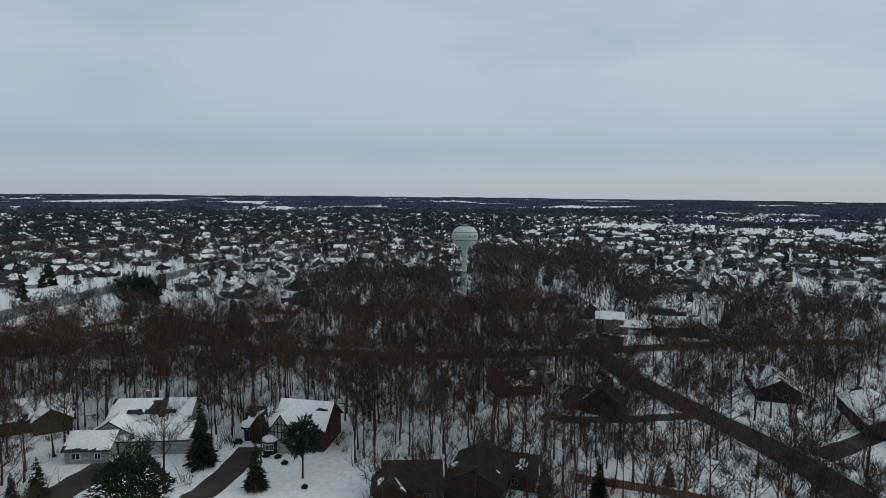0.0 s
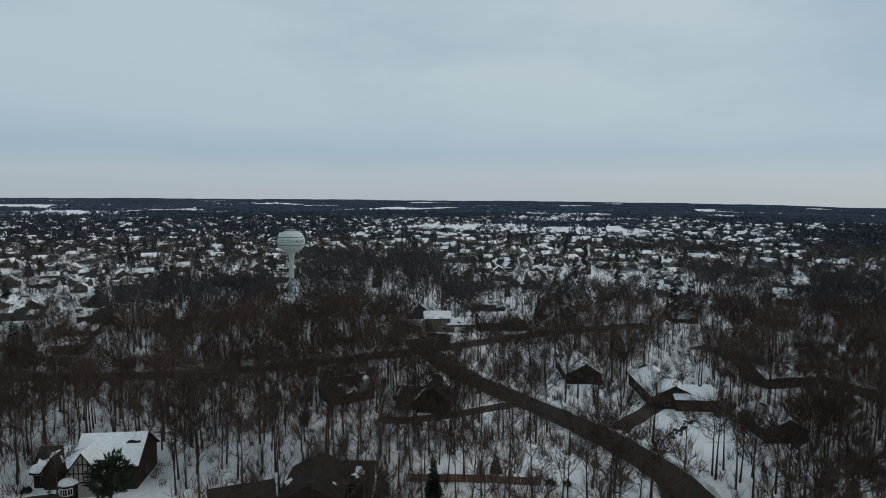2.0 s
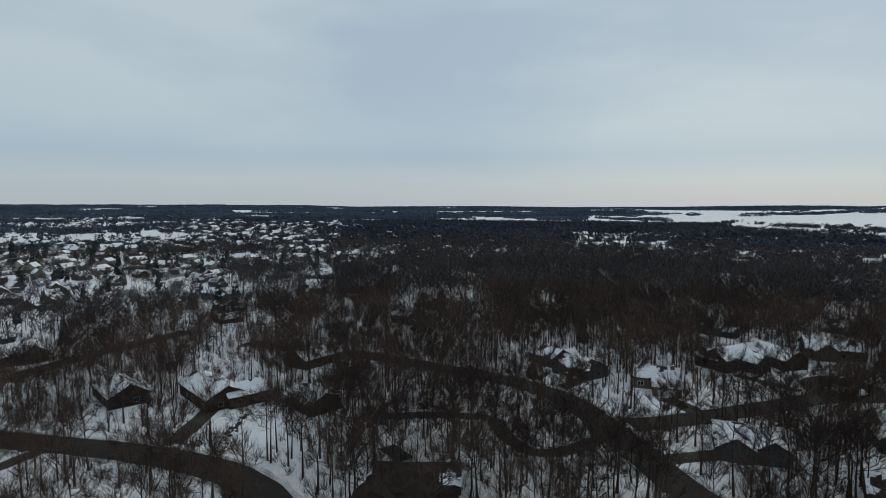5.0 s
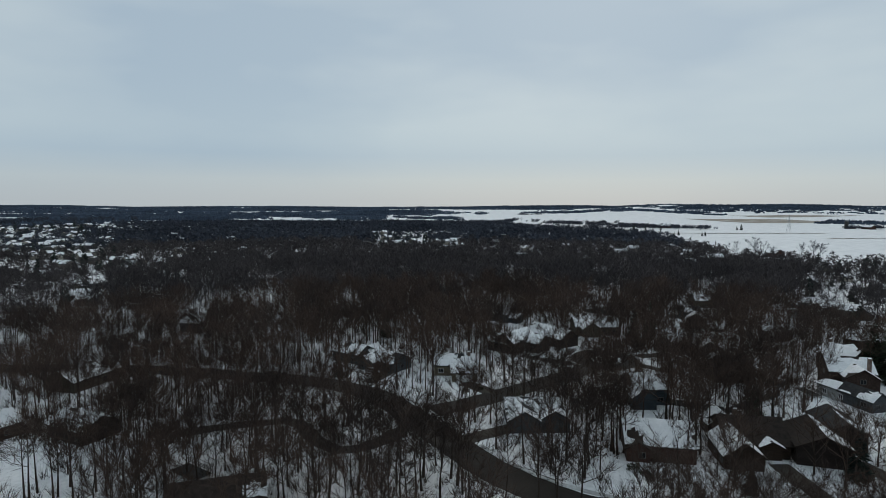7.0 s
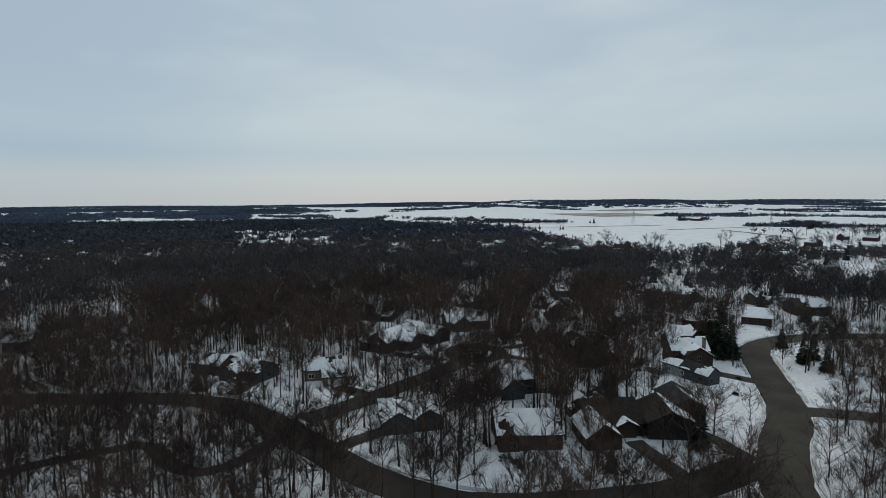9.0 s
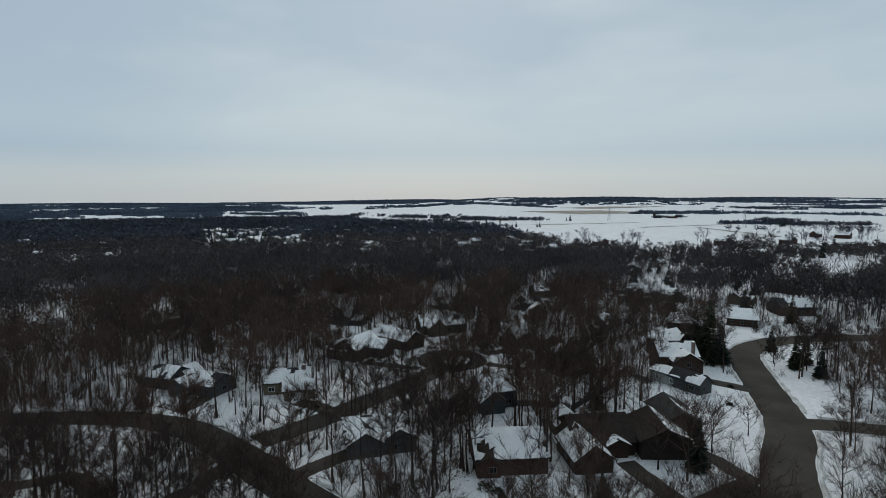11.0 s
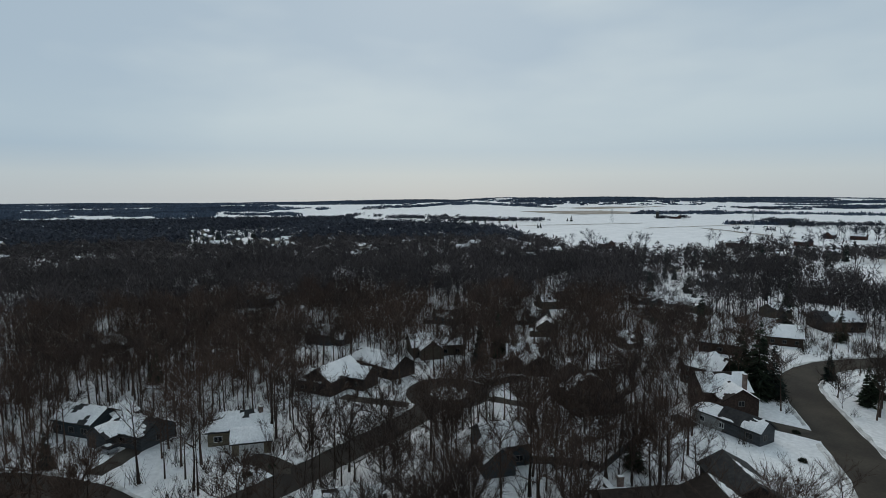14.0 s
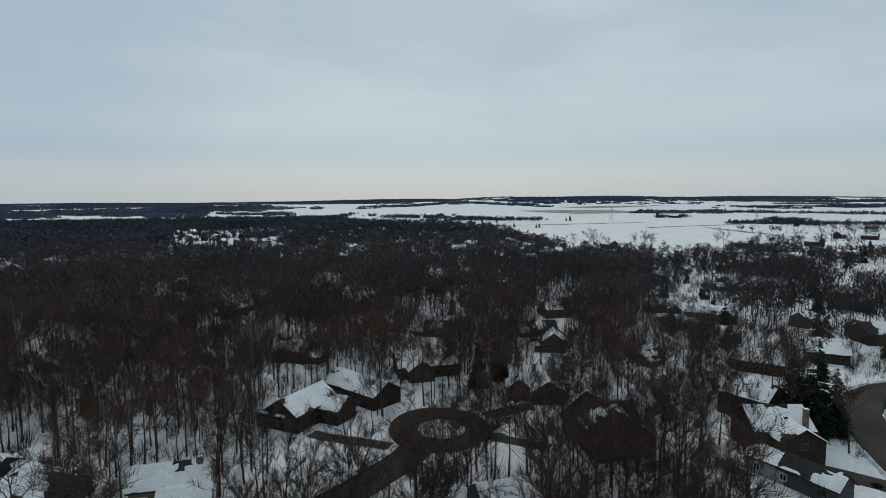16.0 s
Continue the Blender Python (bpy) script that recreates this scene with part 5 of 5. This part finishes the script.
    groves = [(3000, -1080, 420, 330, 520), (2950, -700, 260, 110, 120), (2560, -570, 150, 60, 40), (3500, -420, 300, 260, 190), (2020, -1340, 60, 95, 26), (2850, -2050, 200, 420, 220), (3600, 250, 350, 500, 320), (2300, 560, 260, 200, 190), (1020, -650, 30, 60, 14), (1700, -960, 40, 60, 10), (2500, -90, 120, 160, 90), (3350, -1500, 260, 200, 160)]
    gx = [x] + [cx + sx * rng.normal(size=m) * 0.55 for cx, cy, sx, sy, m in groves]
    gy = [y] + [cy + sy * rng.normal(size=m) * 0.55 for cx, cy, sx, sy, m in groves]
    x, y = np.concatenate(gx), np.concatenate(gy)
    n = len(x)
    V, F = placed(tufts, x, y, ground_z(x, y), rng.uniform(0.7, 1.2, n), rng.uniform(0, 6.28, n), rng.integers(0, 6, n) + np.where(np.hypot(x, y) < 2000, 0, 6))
    tagged(soup("far_woods", V, F, FAR_WOODS_HAZED), "dark bands of woods far off between snowy fields", "woods", kind="stuff")
    # brush and thickets under the trees
    shrubs = []
    for k in range(8):
        m = 34
        P = np.column_stack([rng.normal(size=m) * 0.5, rng.normal(size=m) * 0.5, np.zeros(m) - 0.05 + rng.uniform(0, 0.8, m)])
        D = np.column_stack([rng.normal(size=m) * 0.45, rng.normal(size=m) * 0.45, np.ones(m)])
        shrubs.append(blades(P, D, rng.uniform(1.4, 4.2, m), rng.uniform(0.05, 0.10, m), rng))
    x, y = grid_sites(rng, -150, 330, -220, 260, 3.6)
    r = np.hypot(x, y)
    ok = (rng.random(len(x)) < 0.82 + 0.5 * waves(x, y, 14, 7)) & free_sites(x, y, 1.0) & (r > 75) & (r < 290) & (np.degrees(np.arctan2(x, y)) > -46)
    x, y = x[ok], y[ok]
    n = len(x)
    V, F = placed(shrubs, x, y, np.zeros(n), rng.uniform(0.45, 1.4, n), rng.uniform(0, 6.28, n), rng.integers(0, 8, n))
    tagged(soup("undergrowth", V, F, BRUSH), "thin leafless brush and saplings in the snow", "shrubs", kind="stuff")


woods()


EDGE_CONIFERS = np.array([(967, -197), (966, -203), (953, -235), (952, -239), (1180, -352), (1179, -360), (535, -171), (535, -169), (540, -228), (920, -640), (920, -634), (515, -337), (503, -341), (502, -350), (498, -353), (1262, -628), (1264, -619), (1130, -206), (1134, -180), (1137, -159), (512, -369), (520, -200)])


def broad_pine(rng, label, x, y, h, r, low):
    """A pine with an uneven rounded crown that starts at the share low of its height."""
    base = tagged(new("pine"), label, "conifer")
    base.matrix_world = pose(x, y, 0)
    soup("trunk", *tube(np.array([[0, 0, -0.2], [0.1, 0, h * 0.5], [0, 0.1, h * 0.95]]), np.array([0.018, 0.012, 0.003]) * h, 6), BARK, base)
    m = int(230 * r * r) if r < 6 else int(130 * r * r)
    u = rng.normal(size=(m, 3))
    u /= np.linalg.norm(u, axis=1)[:, None]
    half = h * (1 - low) / 2
    P = u * rng.uniform(0.3, 1.0, m)[:, None] ** 0.6 * np.array([r, r, half])
    P *= (1.0 - 0.35 * np.clip(P[:, 2:3] / half, 0, 1) * np.array([1, 1, 0]))
    P += np.array([0, 0, h * low + half]) + 0.22 * r * np.sin(P[:, [1, 2, 0]] * 6.5 / r)
    soup("crown", *blades(P, u + rng.normal(size=(m, 3)) * 0.5, rng.uniform(0.5, 1.1, m), rng.uniform(0.2, 0.42, m), rng), PINE, base)


def spruces():
    rng = np.random.default_rng(23)
    kinds = []
    for k in range(4):
        t = conifer(rng, 10.0, 2.9 - 0.3 * (k % 2), 22, 16, 0.55)
        tm, cm = soup("trunk", *t[0], BARK), soup("crown", *t[1], NEEDLES if k % 2 else PINE)
        kinds.append((tm.data, cm.data))
        bpy.data.objects.remove(tm)
        bpy.data.objects.remove(cm)
    sites = [
        (-32.4, 97.4, 0.9), (-45.5, 106, 1.3), (-66.5, 91.5, 0.85), (-69, 89, 0.7), (-47, 110, 1.0), (41, 100, 0.55), (18, 96, 0.7), (27, 95, 0.8),
        (62.5, 77, 0.75), (59.5, 75, 0.6), (186, -100.2, 2.05), (184, -103, 1.5), (189.5, -97.5, 1.75), (117, -60, 1.1), (177, -123, 1.05), (168, -124, 0.95), (181, -129, 1.0), (196, -128, 0.9), (228, -40, 1.5), (221, -33, 1.4),
        (150, -52, 0.9), (108, -38, 0.6), (-91, 190, 1.7), (-95, 188, 1.6), (-88, 192, 1.4), (-122, 220, 1.0), (-128, 236, 1.3), (-75, 205, 1.6), (-71, 203, 1.5), (-132, 262, 1.2), (-160, 300, 1.3), (-152, 292, 1.2), (-148, 290, 1.1),
        (-36, 240, 1.2), (-30, 236, 1.0), (-62, 260, 1.2), (30, 275, 1.3), (60, 330, 1.3), (95, 300, 1.2), (112, 226, 1.2), (250, -120, 1.2), (262, -160, 1.1), (236, -164, 1.2), (230, -205, 1.3), (300, -190, 1.2), (160, 60, 0.8), (212, 60, 1.1),
    ]
    for i, (x, y, s) in enumerate(sites):
        base = tagged(new("spruce"), "dark green spruce with drooping boughs in the snow", "conifer", "spruces")
        base.matrix_world = pose(x, y, 0, 0, 0, rng.uniform(0, 360)) @ Matrix.Scale(s, 4)
        for nm, me in zip(("trunk", "crown"), kinds[i % 4]):
            o = new(nm, me)
            o.parent = base
    broad_pine(rng, "dark pine with a bare lower trunk on a snowy lawn", -25.2, 101.5, 11.2, 3.0, 0.42)
    broad_pine(rng, "broad dark green pine beside a cleared driveway", -46, 82.5, 13.8, 4.9, 0.12)
    broad_pine(rng, "tall dark pine beside the main road", -141, 258, 15.0, 6.5, 0.1)
    broad_pine(rng, "tall dark pine beside the main road", -136, 262, 13.0, 5.0, 0.1)
    far = []
    for k in range(4):
        V, F = joined(conifer(rng, 10.0, 3.0, 6, 5, 3.4))
        far.append((V, F))
    x, y = grid_sites(rng, -800, 900, -700, 1300, 20)
    z = zones(x, y)
    r, az = np.hypot(x, y), np.degrees(np.arctan2(x, y))
    ok = (r > 290) & (r < 1250) & (az > -48) & (az < 140) & (rng.random(len(x)) < np.where(z == 1, np.where(r < 470, 0.8, 0.62), np.where(z == 0, 0.04, 0))) & free_sites(x, y, 3)
    x = np.concatenate([x[ok], EDGE_CONIFERS[:, 0]])
    y = np.concatenate([y[ok], EDGE_CONIFERS[:, 1]])
    n = len(x)
    V, F = placed(far, x, y, ground_z(x, y), rng.uniform(0.6, 1.45, n), rng.uniform(0, 6.28, n), rng.integers(0, 4, n))
    tagged(soup("distant_conifers", V, F, NEEDLES), "dark conifers scattered among the distant houses", "conifers", kind="stuff")


spruces()


# ---- smaller things ----
def parked_car(label, x, y, ang, paint):
    base = tagged(new("car"), label, "car")
    base.matrix_world = pose(x, y, 0.06, 0, 0, ang)
    bm = bmesh.new()
    for v in box(bm, -2.25, 2.25, -0.9, 0.9, 0.32, 0.95):
        if v.co.z > 0.9 and abs(v.co.x) > 2:
            v.co.x *= 0.96
            v.co.z -= 0.1
    bmesh.ops.bevel(bm, geom=list(bm.edges), offset=0.08, segments=2, affect="EDGES")
    part("body", bm, paint, base)
    bm = bmesh.new()
    for v in box(bm, -1.5, 1.1, -0.8, 0.8, 0.93, 1.5):
        if v.co.z > 1.4:
            v.co.x = v.co.x * 0.66 - 0.1
            v.co.y *= 0.84
    bmesh.ops.bevel(bm, geom=list(bm.edges), offset=0.06, segments=1, affect="EDGES")
    part("cabin", bm, GLASS, base, "dark glazed cabin")
    bm = bmesh.new()
    box(bm, -1.05, 0.62, -0.66, 0.66, 1.49, 1.6, 0.04)
    part("roof_snow", bm, SNOW_ROOF, base, "crust of snow on the car roof")
    for wx in (-1.4, 1.4):
        for wy in (-0.82, 0.82):
            bm = bmesh.new()
            lathe(bm, [(0.2, -0.11), (0.33, -0.11), (0.33, 0.11), (0.2, 0.11)], 16)
            t = put(part("wheel", bm, RUBBER, base), pose(wx, wy, 0.33, 90))
            bm = bmesh.new()
            lathe(bm, [(0.2, -0.115), (0.06, -0.125), (0.06, 0.125), (0.2, 0.115)], 12)
            part("rim", bm, STEEL, t)
    for wy in (-0.6, 0.6):
        bm = bmesh.new()
        box(bm, 2.1, 2.27, wy - 0.2, wy + 0.2, 0.6, 0.75, 0.02)
        part("headlight", bm, WHITE, base)


parked_car("dark car parked on a cleared snowy drive", 59.5, 209, 20, CAR_DARK)
parked_car("dark car parked on a cleared snowy drive", 63, 206, -70, CAR_DARK)
parked_car("silver car standing in front of a house", 167, 52, 60, CAR_GREY)
parked_car("silver car standing in a driveway beside snow", -128, 224, 60, CAR_GREY)


def boulders():
    rng = np.random.default_rng(3)
    for i in range(26):
        bm = bmesh.new()
        bmesh.ops.create_icosphere(bm, subdivisions=2, radius=rng.uniform(0.22, 0.5))
        sx, sy, sz = rng.uniform(0.8, 1.5), rng.uniform(0.8, 1.2), rng.uniform(0.65, 0.95)
        for v in bm.verts:
            n = 1 + 0.22 * noise.noise(v.co * 2.2 + Vector((i * 7.0, 0, 0)))
            v.co = Vector((v.co.x * sx * n, v.co.y * sy * n, v.co.z * sz * n))
        u = i / 25
        ob = part("boulder", bm, STONES)
        ob.matrix_world = pose(83.5 + 13 * u + rng.normal() * 0.7, 104 + 7.5 * u + rng.normal() * 0.6, 0.12, 0, 0, rng.uniform(0, 360))
        tagged(ob, "dark field boulder in a row across the snow", "boulder", "row of boulders")


boulders()


def shrub(x, y, r, h, label="dark rounded evergreen shrub half covered with snow"):
    rng = np.random.default_rng(int(abs(x * 31 + y * 17)))
    base = tagged(new("shrub"), label, "shrub", "garden shrubs")
    base.matrix_world = pose(x, y, 0)
    n = 260
    u = rng.normal(size=(n, 3))
    u[:, 2] = np.abs(u[:, 2])
    u /= np.linalg.norm(u, axis=1)[:, None]
    P = u * np.array([r, r, h]) * rng.uniform(0.4, 0.85, n)[:, None]
    soup("foliage", *blades(P, u + rng.normal(size=(n, 3)) * 0.4, rng.uniform(0.25, 0.5, n), rng.uniform(0.15, 0.3, n), rng), PINE, base)
    st = [tube(np.array([[0, 0, -0.1], [r * 0.3 * math.cos(a), r * 0.3 * math.sin(a), h * 0.6]]), np.array([0.06, 0.02]), 4) for a in (0.3, 2.2, 4.4)]
    soup("stems", *joined(st), BARK, base)


for sx, sy, sr, sh in ((114, -18.5, 1.8, 1.5), (112.5, -20.5, 1.2, 1.0), (110.5, -21, 0.9, 0.8), (-42, 116, 1.0, 1.1), (-30, 107, 0.6, 0.6), (-24, 98, 0.5, 0.5), (46, 95, 1.0, 1.2), (49, 93, 1.2, 1.3), (52, 92, 0.9, 1.0), (157, 17, 0.8, 0.9), (154, 21, 1.0, 0.9), (163, -94, 0.8, 0.7), (104, -92, 1.1, 1.0), (150, -86, 0.9, 0.7), (-32, 109.5, 0.7, 0.7), (-34.5, 110, 0.7, 0.6)):
    shrub(sx, sy, sr, sh)


def deck(x, y, ang, w, dpt, label):
    """A wooden deck with posts and a thin railing."""
    base = tagged(new("deck"), label, "deck")
    base.matrix_world = pose(x, y, 0, 0, 0, ang)
    for i in range(int(w / 0.5)):
        bm = bmesh.new()
        box(bm, -w / 2 + i * 0.5, -w / 2 + i * 0.5 + 0.46, -dpt / 2, dpt / 2, 0.55, 0.6)
        part("plank", bm, FENCE_GREY, base)
    for i in range(int(w / 1.2) + 1):
        bm = bmesh.new()
        px = -w / 2 + i * w / int(w / 1.2)
        box(bm, px - 0.05, px + 0.05, -dpt / 2 - 0.05, -dpt / 2 + 0.05, -0.1, 1.6)
        part("post", bm, FENCE_GREY, base)
    for z in (1.0, 1.3, 1.6):
        bm = bmesh.new()
        box(bm, -w / 2, w / 2, -dpt / 2 - 0.03, -dpt / 2 + 0.03, z - 0.04, z + 0.04)
        part("rail", bm, FENCE_GREY, base)


deck(171, -72.5, 15, 7, 3, "small weathered wooden deck beside a low garage")
deck(96, 66, 65, 8, 4, "weathered wooden deck with snow behind a brown house")


def metal_railing(x, y, ang, n):
    base = tagged(new("railing"), "dark metal railing beside a snowy terrace", "railing")
    base.matrix_world = pose(x, y, 0, 0, 0, ang)
    for i in range(n):
        bm = bmesh.new()
        box(bm, i * 0.35 - 0.025, i * 0.35 + 0.025, -0.025, 0.025, -0.1, 1.1)
        part("baluster", bm, CAR_DARK, base)
    bm = bmesh.new()
    box(bm, -0.05, (n - 1) * 0.35 + 0.05, -0.04, 0.04, 1.1, 1.16)
    part("handrail", bm, CAR_DARK, base)


metal_railing(34.5, 93, -15, 9)
metal_railing(38.5, 91.5, -15, 9)


def barn(x, y, ang, L, W, label):
    b = tagged(new("barn"), label, "barn")
    z = float(ground_z(np.array(x), np.array(y)))
    b.matrix_world = pose(x, y, z, 0, 0, ang)
    part("wall", gable_wall(L, W, 4.5, 3.5), SIDING["red"], b)
    part("roof", gable_roof(L, W, 4.5, 3.5), GREY_ROOF, b)
    for s in (1, -1):
        part("roof_snow", roof_snow(L, W, 4.5, 3.5, s, 1, 5), SNOW_ROOF, b)
    bm = bmesh.new()
    box(bm, L / 2 - 0.02, L / 2 + 0.06, -1.6, 1.6, 0, 3.4)
    part("barn_door", bm, SIDING["dark"], b)


for bx, by, ba, bl, bw in ((1270, -620, 20, 22, 12), (1292, -598, 100, 16, 11), (668, -538, 35, 15, 10), (690, -520, 120, 13, 9), (1215, -230, 90, 20, 11), (600, -215, 20, 13, 10), (596, -345, 25, 14, 10), (600, -420, 15, 14, 10)):
    barn(bx, by, ba, bl, bw, "dark farm building with a snowy roof beside the fields")


def silo(x, y):
    b = tagged(new("silo"), "grey round silo at a farm between fields", "silo")
    b.matrix_world = pose(x, y, float(ground_z(np.array(x), np.array(y))))
    bm = bmesh.new()
    lathe(bm, [(3.0, -0.5), (3.0, 15.0)], 20)
    part("shaft", bm, FENCE_GREY, b)
    bm = bmesh.new()
    lathe(bm, [(3.1, 15.0), (2.7, 16.4), (1.4, 17.4), (0.2, 17.8)], 20)
    part("dome", bm, STEEL, b)


silo(1284, -586)
silo(1290, -590)


def pylon(x, y, ang):
    """A lattice power pylon with three pairs of arms."""
    b = tagged(new("power_pylon"), "grey lattice power pylon in a snowy field", "pylon", "power pylons")
    b.matrix_world = pose(x, y, float(ground_z(np.array(x), np.array(y))), 0, 0, ang)
    pcs = []
    for sx in (-1, 1):
        for sy in (-1, 1):
            pcs.append(tube(np.array([[sx * 3.0, sy * 3.0, -0.5], [sx * 1.0, sy * 1.0, 18], [sx * 0.2, sy * 0.2, 30]], float), np.array([0.16, 0.13, 0.1]), 4))
    for k in range(7):
        z0, z1 = 2 + k * 3.6, 5.6 + k * 3.6
        w0, w1 = 3.0 - 2.0 * min(z0 / 18, 1), 3.0 - 2.0 * min(z1 / 18, 1)
        for s in (-1, 1):
            pcs.append(tube(np.array([[-w0, s * w0, z0], [w1, s * w1, z1]]), np.array([0.07, 0.07]), 3))
            pcs.append(tube(np.array([[s * w0, w0, z0], [s * w1, -w1, z1]]), np.array([0.07, 0.07]), 3))
    soup("mast", *joined(pcs), STEEL, b)
    for z, w in ((19, 5.0), (23, 6.0), (27, 4.5)):
        for s in (-1, 1):
            soup("arm", *tube(np.array([[0, 0, z], [s * w, 0, z + 0.3]]), np.array([0.22, 0.1]), 4), STEEL, b)


pylon(892, -554, 40)
pylon(1120, -420, 40)
pylon(700, -690, 40)


def field_patch(x, y, ang, L, W, label):
    bm = bmesh.new()
    nx, ny = 24, 8
    m = pose(x, y, 0, 0, 0, ang)
    rng = np.random.default_rng(int(L))
    g = []
    for i in range(nx + 1):
        row = []
        for j in range(ny + 1):
            e = 1 if j in (0, ny) or i in (0, nx) else 0
            p = m @ Vector((L * (i / nx - 0.5) + e * rng.normal() * 6, W * (j / ny - 0.5) + e * rng.normal() * 4, 0))
            row.append(bm.verts.new((p.x, p.y, float(ground_z(np.array(p.x), np.array(p.y))) + 0.5)))
        g.append(row)
    for i in range(nx):
        for j in range(ny):
            bm.faces.new((g[i][j], g[i + 1][j], g[i + 1][j + 1], g[i][j + 1]))
    tagged(part("stubble_field", bm, STUBBLE), label, "field", kind="structure")


field_patch(1730, -590, -68, 330, 280, "strip of brown stubble showing through thin snow")
field_patch(2300, -900, -60, 500, 160, "strip of brown stubble showing through thin snow")
field_patch(790, -484, -2, 240, 5, "dark farm track across a snowy field")
field_patch(1050, -330, -75, 260, 6, "dark farm track across a snowy field")
field_patch(1000, -600, -70, 420, 5, "dark farm track across a snowy field")
